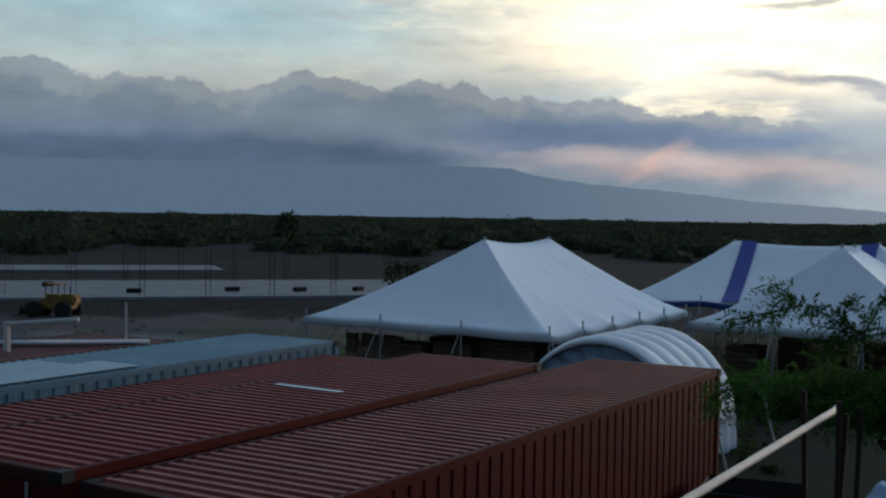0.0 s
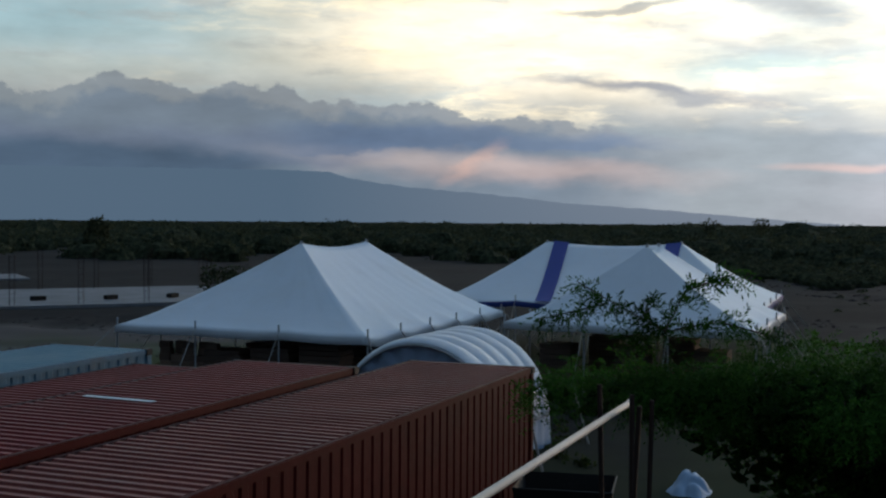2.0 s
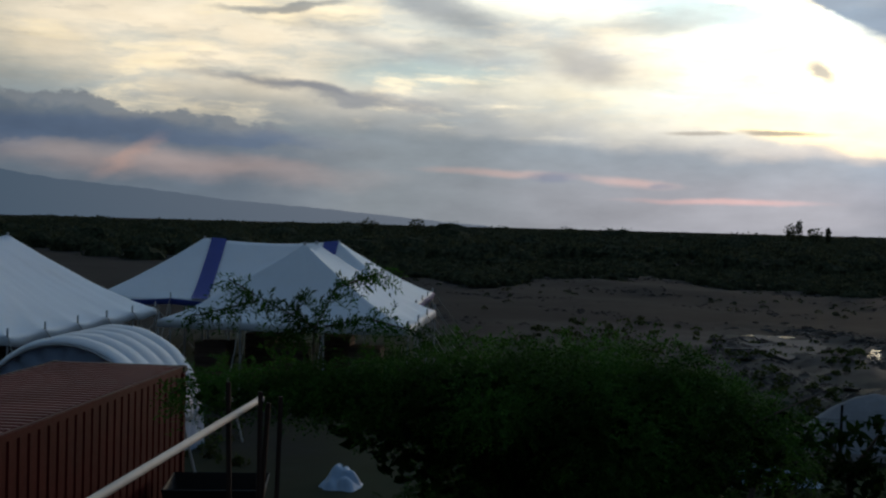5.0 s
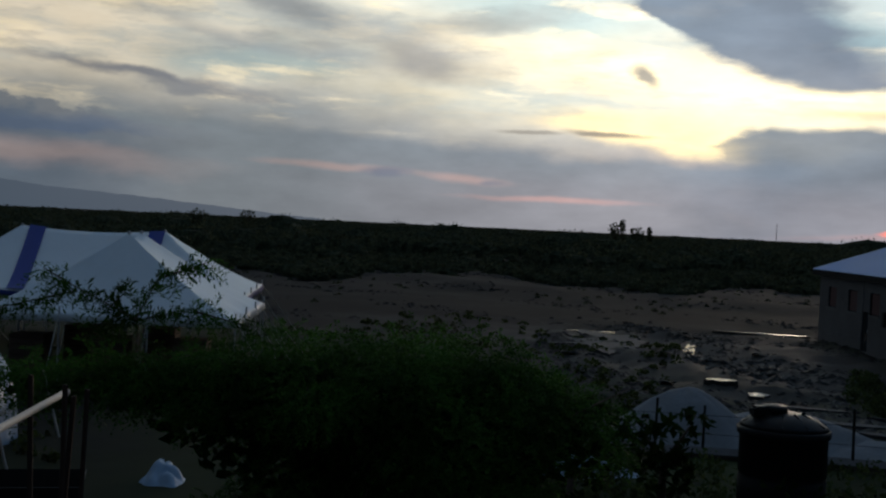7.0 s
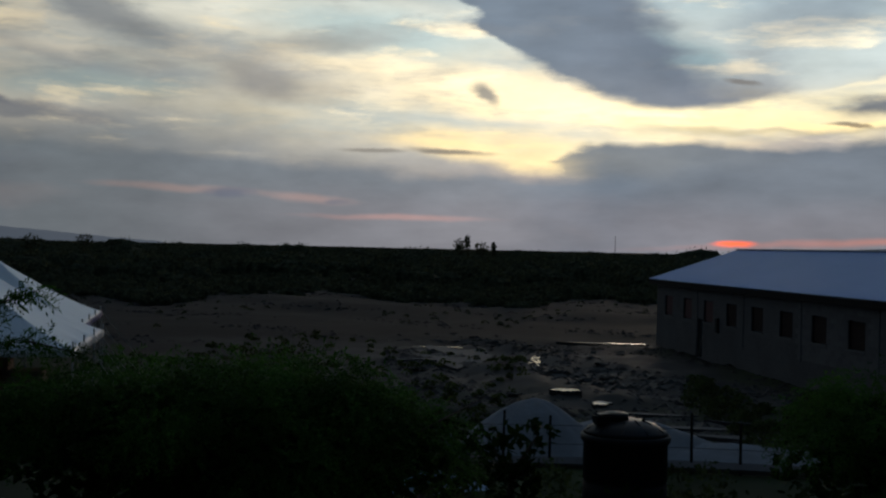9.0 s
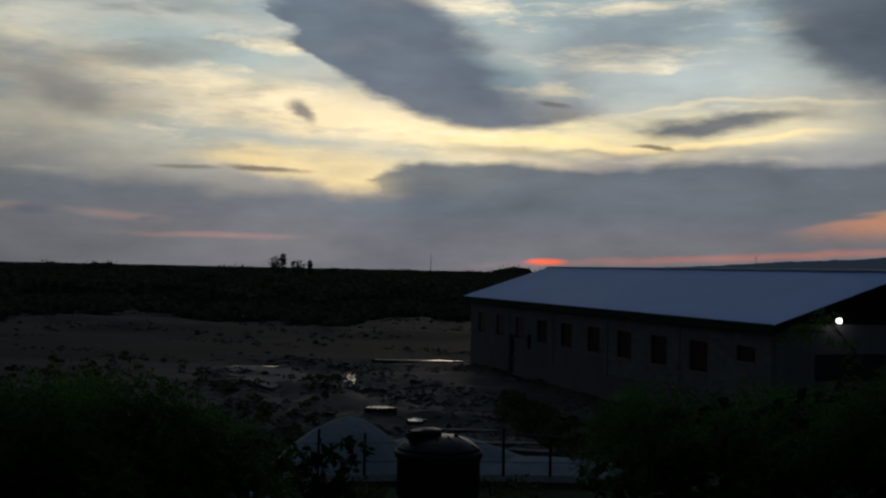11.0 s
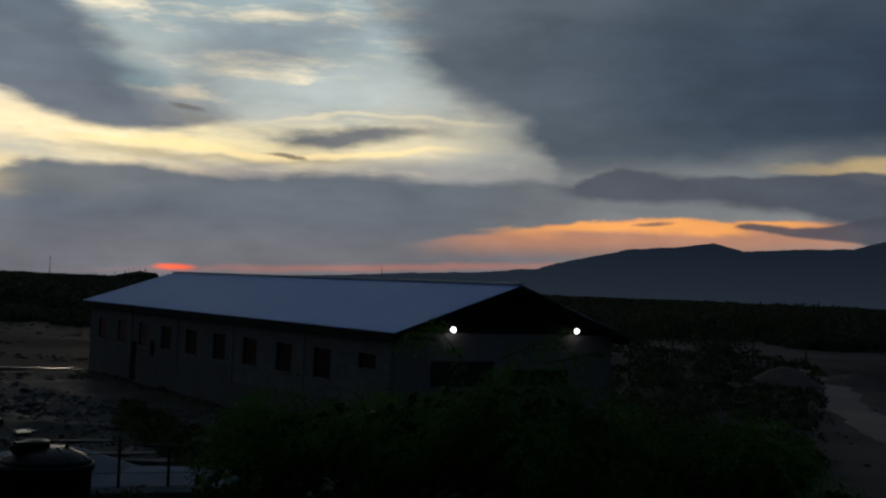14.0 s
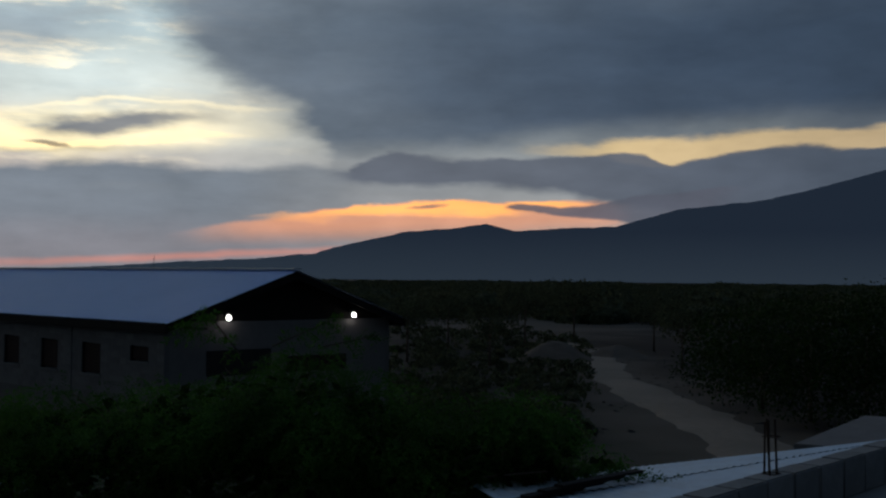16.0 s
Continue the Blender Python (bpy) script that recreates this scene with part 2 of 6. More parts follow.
bank([(73.6, 4.9), (75.4, 5.4), (77.1, 6.1), (79, 5.95), (81.9, 5.9), (84, 6.1), (86.5, 6.2), (88.9, 6.4), (90.2, 6.2), (91.2, 5.6), (93.7, 6.2), (97.4, 6.6), (101, 6.35), (112, 6.6)],
     [(73.6, 4.75), (78, 4.7), (82, 4.6), (86, 4.35), (88, 3.95), (91, 3.4), (95, 2.5), (112, 2.5)], (94, 100, 111), 0.95, 0.3, 0.6, W_FRAY, (73.6, 76, 106, 112), (66, 78, 94))
bank([(82.6, 3.55), (84, 3.75), (86, 3.6), (88, 3.75), (90, 4.2), (94, 4.6)], [(82.6, 3.5), (84, 3.4), (86, 3.15), (88, 3.0), (90, 2.6), (94, 2)], (84, 88, 100), 0.92, 0.18, 0.2, W_THIN, (82.6, 83.4, 93, 95))
cloud(79.6, 3.55, 0.8, 0.09, 5, (120, 104, 104), 0.8, 0.6, W_THIN)
# pink low streaks
cloud(28.6, 2.62, 3.0, 0.17, -2, (206, 172, 162), 0.45, 0.8, W_THIN)
cloud(34.9, 2.32, 1.8, 0.2, -4, (208, 170, 160), 0.45, 0.8, W_THIN)
cloud(39.4, 1.45, 3.4, 0.13, 0, (204, 158, 150), 0.5, 0.8, W_THIN)
cloud(55.9, 0.5, 0.85, 0.13, 1, (296, 124, 80), 1.0, 0.8, W_THIN)
cloud(67, 0.95, 10, 0.16, 3, (206, 132, 114), 0.55, 0.9, W_THIN)
cloud(31.1, 2.45, 1.0, 0.22, 0, (120, 126, 142), 0.85, 0.7, W_THIN)
cloud(36.4, 2.15, 0.5, 0.12, 0, (128, 130, 142), 0.7, 0.7, W_THIN)
# cumulus bank over the left hills
TOPS = [(-60, 6), (-30, 6.8), (-21, 6.9), (-19.6, 7.2), (-18.1, 6.6), (-16.6, 6.2), (-15.2, 6.5), (-12.6, 6.4), (-11, 5.8), (-10.2, 5.9), (-8.4, 6.5), (-6.9, 7.0), (-4.7, 6.5), (-3, 6.2), (-1.4, 6.6), (1.1, 6.4), (3, 5.7), (5.9, 5.7), (8.9, 5.7), (10.5, 5.1), (12.7, 5.1), (16, 4.7), (19, 4.3), (24, 4.0)]
bank(TOPS, None, (130, 147, 155), 0.94, 0.22, warp=W_CAULI, ends=(-90, -60, 17, 25), rgb_end=(140, 146, 153))
bank([(p, h - 0.75 - 0.25 * math.sin(p * 0.9)) for p, h in TOPS], None, (110, 126, 143), 0.75, 0.8, warp=W_BILLOW, ends=(-90, -60, 14, 22))
bank([(-60, 4.6), (-21, 4.5), (-16, 4.9), (-10, 4.4), (0, 4.4), (8, 4.6), (16, 4.3), (20, 4.1)], [(-60, 0), (-6, 0.5), (0, 2.6), (2.3, 2.75), (8, 3.3), (14, 3.55), (20, 3.7)], (90, 107, 130), 0.85, 1.1, 0.6, W_STREAK, (-90, -60, 15, 21), (112, 124, 144))
bank([(-60, 3.8), (-21, 3.75), (-16.5, 4.25), (-13, 3.9), (-10.5, 3.5), (-6, 3.2)], [(-60, 2.8), (-21, 2.8), (-16.5, 3.2), (-10.5, 2.9), (-6, 3)], (112, 130, 151), 0.6, 0.3, 1.1, W_FRAY, (-70, -50, -12, -6))
bank([(-60, 4.0), (-21, 3.9), (-10, 3.8), (-2, 3.4), (2, 2.7)], None, (80, 100, 122), 0.95, 1.0, warp=W_STREAK, ends=(-90, -60, -2, 4))
cloud(8, 3.1, 5.5, 0.4, -3, (186, 176, 174), 0.4, 0.8, W_THIN)
bank([(2, 4.8), (8, 4.7), (15, 4.4), (19, 4.05), (23, 3.9)], [(2, 3.3), (8, 3.6), (15, 3.65), (19, 3.7), (23, 3.8)], (92, 113, 142), 0.75, 0.6, 0.22, W_STREAK, (-1, 5, 16, 23), (112, 128, 150))
bank([(16, 11.2), (19, 10.2), (22, 9.3), (25, 8.8), (30, 8.5), (34, 7.6), (36.5, 7.3)], [(16, 10.6), (19, 9.7), (22, 8.5), (25, 7.8), (30, 7.2), (34, 6.9), (36.5, 7.1)], (156, 160, 166), 0.45, 1.6, 0.8, W_FRAY, (15, 20, 31, 36.5))
cloud(13, 2.5, 7, 0.6, -2, (196, 174, 168), 0.6, 0.8, W_STREAK)
cloud(10.4, 2.9, 1.2, 0.28, 38, (222, 180, 164), 0.4, 0.9, W_THIN)
# fibres drawn out through all the cloud, and the glow rising towards the sunset
fibre = wnoise(0.14, 0.5, 6, 0.55, 41.0)
fine = wnoise(0.35, 0.8, 6, 0.55, 53.0)
fibres = wmath("MULTIPLY_ADD", wmath("ADD", fibre.outputs[0], wmath("MULTIPLY", fine.outputs[0], 0.5)), 0.5, 0.64)
glow = wt.nodes.new("ShaderNodeValToRGB")
glow.color_ramp.interpolation = "LINEAR"
for k in range(7):
    glow.color_ramp.elements.new(0.5)
for e, (p, g) in zip(glow.color_ramp.elements, [(-60, 0.315), (0, 0.335), (15, 0.41), (26, 0.55), (36, 0.77), (44, 0.96), (60, 1.02), (92, 0.95), (125, 0.45)]):
    e.position, e.color = (p + 180) / 360, (g, g, g, 1)
wt.links.new(wmath("MULTIPLY_ADD", w_az, 1 / 360, 0.5), glow.inputs[0])
lift = wt.nodes.new("ShaderNodeVectorMath")
lift.operation = "SCALE"
wt.links.new(colour, lift.inputs[0])
wt.links.new(wmath("MULTIPLY", wmath("MULTIPLY", fibres, glow.outputs[0]), 2.0), lift.inputs["Scale"])
colour = lift.outputs[0]
bg = wn("ShaderNodeBackground", Strength=1.0)
wt.links.new(colour, bg.inputs[0])
wo = wt.nodes.new("ShaderNodeOutputWorld")
wt.links.new(bg.outputs[0], wo.inputs[0])

sun = new("sun", bpy.data.lights.new("sun", "SUN"))
sun.data.energy, sun.data.angle, sun.data.color = 0.5, radians(12), (1.0, 0.78, 0.58)
sun_way = Vector((math.sin(radians(56)), math.cos(radians(56)), math.tan(radians(3))))
sun.matrix_world = look(sun_way * 100, (0, 0, 0))


# ---------------------------------------------------------------- materials
def material(name, base, second=None, rough=0.8, metal=0.0, scale=1.5, fine=18.0, amount=0.5, bump=0.2, stain=None, stain_scale=0.6, stain_amount=0.4, vary=0.0, gloss=0.2):
    """Two scales of variation between two colours, optional stains, fine relief."""
    m = bpy.data.materials.new(name)
    m.use_nodes = True
    nt = m.node_tree
    b = nt.nodes["Principled BSDF"]
    b.inputs["Metallic"].default_value = metal
    b.inputs["Specular IOR Level"].default_value = gloss
    co = nt.nodes.new("ShaderNodeTexCoord")

    def noise_node(s, detail=5, rough_=0.6):
        n = nt.nodes.new("ShaderNodeTexNoise")
        n.inputs["Scale"].default_value, n.inputs["Detail"].default_value, n.inputs["Roughness"].default_value = s, detail, rough_
        nt.links.new(co.outputs["Object"], n.inputs["Vector"])
        return n

    def mixed(fac, a, c):
        x = nt.nodes.new("ShaderNodeMix")
        x.data_type = "RGBA"
        for sock, v in ((x.inputs["Factor"], fac), (x.inputs["A"], a), (x.inputs["B"], c)):
            if isinstance(v, (float, int)):
                sock.default_value = v
            elif isinstance(v, tuple):
                sock.default_value = v if len(v) == 4 else (*v, 1)
            else:
                nt.links.new(v, sock)
        return x.outputs["Result"]

    def ranged(sock, lo, hi, to):
        r = nt.nodes.new("ShaderNodeMapRange")
        r.inputs["From Min"].default_value, r.inputs["From Max"].default_value, r.inputs["To Max"].default_value = lo, hi, to
        nt.links.new(sock, r.inputs[0])
        return r.outputs[0]

    big, small = noise_node(scale), noise_node(fine)
    second = second or tuple(c * 0.7 for c in base)
    col = mixed(ranged(big.outputs[0], 0.35, 0.65, amount), base, second)
    col = mixed(ranged(small.outputs[0], 0.4, 0.7, amount * 0.6), col, second)
    if stain:
        st = noise_node(stain_scale, 8, 0.7)
        col = mixed(ranged(st.outputs[0], 0.5, 0.68, stain_amount), col, stain)
    if vary:
        oi = nt.nodes.new("ShaderNodeObjectInfo")
        h = nt.nodes.new("ShaderNodeHueSaturation")
        nt.links.new(ranged(oi.outputs["Random"], 0.0, 1.0, vary * 2), h.inputs["Value"])
        nt.nodes[h.name].inputs["Value"].default_value = 1.0
        a = nt.nodes.new("ShaderNodeMath")
        a.operation = "ADD"
        a.inputs[1].default_value = 1 - vary
        nt.links.new(h.inputs["Value"].links[0].from_socket, a.inputs[0])
        nt.links.new(a.outputs[0], h.inputs["Value"])
        nt.links.new(col, h.inputs["Color"])
        col = h.outputs[0]
    nt.links.new(col, b.inputs["Base Color"])
    rr = nt.nodes.new("ShaderNodeMapRange")
    rr.inputs["To Min"].default_value, rr.inputs["To Max"].default_value = max(rough - 0.12, 0.02), min(rough + 0.12, 1)
    nt.links.new(small.outputs[0], rr.inputs[0])
    nt.links.new(rr.outputs[0], b.inputs["Roughness"])
    if bump:
        bp = nt.nodes.new("ShaderNodeBump")
        bp.inputs["Strength"].default_value, bp.inputs["Distance"].default_value = bump, 0.02
        nt.links.new(small.outputs[0], bp.inputs["Height"])
        nt.links.new(bp.outputs[0], b.inputs["Normal"])
    return m


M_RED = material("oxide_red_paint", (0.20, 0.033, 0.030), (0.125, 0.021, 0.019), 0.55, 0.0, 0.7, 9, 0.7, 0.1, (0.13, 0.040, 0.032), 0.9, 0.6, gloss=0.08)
# rib tops: worn paint, made paler still by sky light put into the colour
M_CREST_K = material("lit_chalky_red_crest", (0.36, 0.145, 0.112), (0.25, 0.09, 0.07), 0.6, 0.0, 0.8, 8, 0.8, 0.1, (0.38, 0.25, 0.20), 0.7, 0.5)
M_CREST = material("lit_worn_red_crest", (0.33, 0.09, 0.078), (0.23, 0.06, 0.052), 0.6, 0.0, 0.8, 8, 0.8, 0.1, (0.30, 0.15, 0.12), 0.6, 0.5)
M_CREST_BLUE = material("lit_worn_blue_crest", (0.27, 0.40, 0.44), (0.20, 0.32, 0.37), 0.5, 0.0, 0.8, 8, 0.7, 0.1, (0.36, 0.42, 0.42), 0.6, 0.5)
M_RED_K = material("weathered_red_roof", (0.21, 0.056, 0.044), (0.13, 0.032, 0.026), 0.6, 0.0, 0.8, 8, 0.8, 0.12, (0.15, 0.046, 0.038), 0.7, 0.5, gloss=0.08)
# container sides: darker than the roofs, with the shade on them put into the red
M_WALL_RED = material("shaded_red_brown_side", (0.085, 0.010, 0.009), (0.058, 0.007, 0.006), 0.5, 0.0, 0.8, 9, 0.6, 0.1, (0.05, 0.014, 0.011), 1.1, 0.5, gloss=0.05)
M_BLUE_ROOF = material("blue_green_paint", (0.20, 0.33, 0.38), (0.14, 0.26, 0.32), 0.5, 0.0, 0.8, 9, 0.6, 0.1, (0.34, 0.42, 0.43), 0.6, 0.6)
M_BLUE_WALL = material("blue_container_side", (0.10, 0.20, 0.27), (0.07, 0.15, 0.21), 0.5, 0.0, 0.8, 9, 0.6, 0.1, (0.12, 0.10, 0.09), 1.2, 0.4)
M_BROWN = material("brown_container", (0.20, 0.08, 0.075), (0.14, 0.055, 0.05), 0.6, 0.0, 0.8, 9, 0.6, 0.1, (0.22, 0.13, 0.10), 0.8, 0.5)
M_RUST = material("rusty_rail", (0.06, 0.016, 0.014), (0.036, 0.010, 0.009), 0.7, 0.0, 1.5, 20, 0.7, 0.3)
M_DARK = material("dark_steel", (0.03, 0.028, 0.027), (0.02, 0.018, 0.018), 0.6, 0.2, 2, 20, 0.5, 0.1)
M_CANVAS = material("white_vinyl_canvas", (0.81, 0.85, 0.90), (0.74, 0.785, 0.84), 0.45, 0.0, 0.6, 7, 0.5, 0.05, (0.72, 0.72, 0.70), 0.5, 0.3)
M_CANVAS_BLUE = material("blue_vinyl_canvas", (0.045, 0.075, 0.33), (0.035, 0.06, 0.26), 0.45, 0.0, 0.8, 7, 0.5, 0.05)
M_HOOP = material("silver_white_sheeting", (0.72, 0.75, 0.79), (0.62, 0.66, 0.71), 0.35, 0.0, 0.9, 7, 0.6, 0.06)
M_HOOP_BLUE = material("pale_blue_tarpaulin", (0.35, 0.46, 0.60), (0.26, 0.36, 0.50), 0.5, 0.0, 1.2, 8, 0.7, 0.15)
M_POLE = material("galvanised_tube", (0.45, 0.46, 0.47), (0.35, 0.36, 0.37), 0.45, 0.6, 3, 30, 0.5, 0.05)
M_PIPE = material("white_pvc_pipe", (0.50, 0.47, 0.44), (0.40, 0.36, 0.32), 0.45, 0.0, 2, 25, 0.7, 0.05, (0.36, 0.30, 0.25), 3, 0.4)
M_ROPE = material("guy_rope", (0.5, 0.48, 0.44), (0.38, 0.36, 0.33), 0.9, 0.0, 10, 60, 0.5, 0.1)
M_CONCRETE = material("pale_concrete", (0.26, 0.255, 0.262), (0.16, 0.156, 0.16), 0.8, 0.0, 0.4, 5, 0.8, 0.2, (0.20, 0.19, 0.185), 0.25, 0.6)
M_BLOCK = material("block_wall", (0.155, 0.145, 0.146), (0.105, 0.098, 0.10), 0.9, 0.0, 0.5, 5, 0.7, 0.35, (0.13, 0.112, 0.108), 0.5, 0.5)
M_PLASTER = material("mortar_render", (0.19, 0.175, 0.178), (0.13, 0.12, 0.12), 0.9, 0.0, 0.5, 6, 0.7, 0.3)
M_ZINC = material("corrugated_zinc_roof", (0.38, 0.50, 0.80), (0.33, 0.44, 0.73), 0.42, 0.2, 0.3, 6, 0.5, 0.05)
M_TIMBER = material("dark_fascia_board", (0.013, 0.011, 0.010), (0.008, 0.007, 0.0065), 0.85, 0.0, 2, 18, 0.6, 0.2)
M_SHUTTER = material("red_brown_shutter", (0.022, 0.007, 0.008), (0.013, 0.005, 0.005), 0.7, 0.0, 2, 18, 0.6, 0.1)
M_SHUTTER_PALE = material("faded_red_shutter", (0.13, 0.062, 0.062), (0.10, 0.048, 0.048), 0.7, 0.0, 2, 18, 0.6, 0.1)
M_TANK = material("black_polyethylene", (0.012, 0.012, 0.013), (0.009, 0.009, 0.010), 0.45, 0.0, 2, 20, 0.5, 0.05, gloss=0.1)
M_GRAVEL = material("white_gravel", (0.23, 0.24, 0.265), (0.15, 0.16, 0.175), 0.95, 0.0, 0.7, 14, 0.8, 0.9)
M_YELLOW = material("machine_yellow", (0.28, 0.17, 0.04), (0.20, 0.11, 0.03), 0.5, 0.0, 2, 12, 0.7, 0.1, (0.10, 0.06, 0.03), 2, 0.6)
M_RUBBER = material("tyre_rubber", (0.02, 0.02, 0.02), (0.04, 0.036, 0.03), 0.9, 0.0, 3, 20, 0.6, 0.3)
M_GLASS_DARK = material("dark_window_glass", (0.02, 0.025, 0.03), (0.015, 0.02, 0.025), 0.12, 0.0, 2, 8, 0.3, 0.0)
M_BARK = material("grey_brown_bark", (0.10, 0.075, 0.06), (0.06, 0.045, 0.038), 0.95, 0.0, 4, 25, 0.8, 0.6)
M_BRICK = material("stacked_earth_block", (0.22, 0.15, 0.115), (0.16, 0.105, 0.08), 0.9, 0.0, 1.5, 14, 0.6, 0.4, vary=0.25)
M_BOARD = material("weathered_plywood", (0.16, 0.11, 0.085), (0.11, 0.075, 0.06), 0.85, 0.0, 1.2, 14, 0.7, 0.2, vary=0.2)
M_REBAR = material("rusted_rebar", (0.045, 0.026, 0.02), (0.028, 0.017, 0.013), 0.8, 0.3, 6, 40, 0.6, 0.2)
M_PATH = material("sandy_track", (0.25, 0.195, 0.155), (0.16, 0.125, 0.10), 0.95, 0.0, 0.18, 3.5, 0.8, 0.4)
M_WATER = material("standing_water", (0.03, 0.03, 0.03), (0.04, 0.038, 0.035), 0.2, 0.0, 0.5, 3, 0.5, 0.12, gloss=0.4)


def foliage(name, a, b, rough=0.6):
    m = bpy.data.materials.new(name)
    m.use_nodes = True
    nt = m.node_tree
    p = nt.nodes["Principled BSDF"]
    g = nt.nodes.new("ShaderNodeNewGeometry")
    r = nt.nodes.new("ShaderNodeValToRGB")
    r.color_ramp.elements[0].color, r.color_ramp.elements[1].color = (*a, 1), (*b, 1)
    nt.links.new(g.outputs["Random Per Island"], r.inputs[0])
    n = nt.nodes.new("ShaderNodeTexNoise")
    n.inputs["Scale"].default_value = 1.4
    co = nt.nodes.new("ShaderNodeTexCoord")
    nt.links.new(co.outputs["Object"], n.inputs["Vector"])
    x = nt.nodes.new("ShaderNodeMix")
    x.data_type, x.blend_type = "RGBA", "MULTIPLY"
    x.inputs["Factor"].default_value = 0.85
    nt.links.new(r.outputs[0], x.inputs["A"])
    lumps = nt.nodes.new("ShaderNodeMapRange")
    for k, v in (("From Min", 0.35), ("From Max", 0.65), ("To Min", 0.25), ("To Max", 1.0)):
        lumps.inputs[k].default_value = v
    nt.links.new(n.outputs[0], lumps.inputs[0])
    nt.links.new(lumps.outputs[0], x.inputs["B"])
    nt.links.new(x.outputs["Result"], p.inputs["Base Color"])
    p.inputs["Roughness"].default_value = rough
    p.inputs["Specular IOR Level"].default_value = 0.05
    tr = nt.nodes.new("ShaderNodeBsdfTranslucent")
    nt.links.new(x.outputs["Result"], tr.inputs[0])
    ms = nt.nodes.new("ShaderNodeMixShader")
    ms.inputs[0].default_value = 0.4
    nt.links.new(p.outputs[0], ms.inputs[1])
    nt.links.new(tr.outputs[0], ms.inputs[2])
    nt.links.new(ms.outputs[0], nt.nodes["Material Output"].inputs[0])
    return m


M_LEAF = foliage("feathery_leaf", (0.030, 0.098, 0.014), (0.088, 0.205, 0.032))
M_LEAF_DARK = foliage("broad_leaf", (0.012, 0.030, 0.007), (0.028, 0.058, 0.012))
M_SCRUB = foliage("far_scrub_leaf", (0.055, 0.070, 0.040), (0.105, 0.118, 0.068), 0.9)
M_GRASS = foliage("rough_grass", (0.045, 0.075, 0.022), (0.10, 0.12, 0.045), 0.8)


# ---------------------------------------------------------------- mesh helpers
def mesh_from(name, verts, faces, mat, smooth=False):
    me = bpy.data.meshes.new(name)
    me.from_pydata([tuple(v) for v in verts], [], [tuple(f) for f in faces])
    me.materials.append(mat)
    if smooth:
        me.polygons.foreach_set("use_smooth", [True] * len(me.polygons))
    me.update()
    return me


def quads_mesh(name, corners, mat, sides=4):
    """Many loose faces at once: corners is (n, sides, 3)."""
    n = len(corners)
    me = bpy.data.meshes.new(name)
    me.vertices.add(n * sides)
    me.vertices.foreach_set("co", corners.reshape(-1).astype(np.float32))
    me.loops.add(n * sides)
    me.loops.foreach_set("vertex_index", np.arange(n * sides, dtype=np.int32))
    me.polygons.add(n)
    me.polygons.foreach_set("loop_start", np.arange(0, n * sides, sides, dtype=np.int32))
    me.polygons.foreach_set("loop_total", np.full(n, sides, dtype=np.int32))
    me.materials.append(mat)
    me.update(calc_edges=True)
    return me


def thing(name, m, label, category, group="", kind=""):
    e = new(name)
    e.matrix_basis = m
    return tagged(e, label, category, group, kind)


def child(name, me, parent, label=""):
    o = new(name, me)
    o.parent = parent
    return tagged(o, label)


def part(name, bm, mat, parent, label="", smooth=False):
    me = bpy.data.meshes.new(name)
    bm.normal_update()
    bm.to_mesh(me)
    bm.free()
    me.materials.append(mat)
    if smooth:
        me.polygons.foreach_set("use_smooth", [True] * len(me.polygons))
    return child(name, me, parent, label)


def box_bm(x0, x1, y0, y1, z0, z1, bevel=0.0, bm=None):
    bm = bm or bmesh.new()
    r = bmesh.ops.create_cube(bm, size=1, matrix=Matrix.Translation(((x0 + x1) / 2, (y0 + y1) / 2, (z0 + z1) / 2)) @ Matrix.Diagonal((x1 - x0, y1 - y0, z1 - z0, 1)))
    if bevel:
        es = list({e for v in r["verts"] for e in v.link_edges})
        bmesh.ops.bevel(bm, geom=es, offset=bevel, segments=2, affect="EDGES")
    return bm


def rod_bm(a, b, r0, r1=None, sides=8, bm=None):
    """A tapered rod from a to b."""
    bm = bm or bmesh.new()
    a, b = Vector(a), Vector(b)
    r1 = r0 if r1 is None else r1
    q = (b - a).to_track_quat("Z", "Y").to_matrix().to_4x4()
    bmesh.ops.create_cone(bm, cap_ends=True, segments=sides, radius1=r0, radius2=r1, depth=(b - a).length, matrix=Matrix.Translation((a + b) / 2) @ q)
    return bm


def tube_bm(points, r, sides=6):
    """One bent tube through the points."""
    bm = bmesh.new()
    points = [Vector(p) for p in points]
    rings = []
    for i, p in enumerate(points):
        way = (points[min(i + 1, len(points) - 1)] - points[max(i - 1, 0)]).to_track_quat("Z", "Y")
        rings.append([bm.verts.new(p + way @ Vector((r * math.cos(2 * math.pi * k / sides), r * math.sin(2 * math.pi * k / sides), 0))) for k in range(sides)])
    for a, b in zip(rings, rings[1:]):
        for k in range(sides):
            bm.faces.new((a[k], a[(k + 1) % sides], b[(k + 1) % sides], b[k]))
    bm.faces.new(rings[0][::-1])
    bm.faces.new(rings[-1])
    return bm


def wave(length, pitch, depth, start=0.0):
    """Trapezoid corrugation: points (along, out)."""
    pts, n = [], max(1, round(length / pitch))
    p = length / n
    for i in range(n):
        s = start + i * p
        pts += [(s, 0), (s + p * 0.45, 0), (s + p * 0.56, depth), (s + p * 0.89, depth)]
    return pts + [(start + length, 0)]


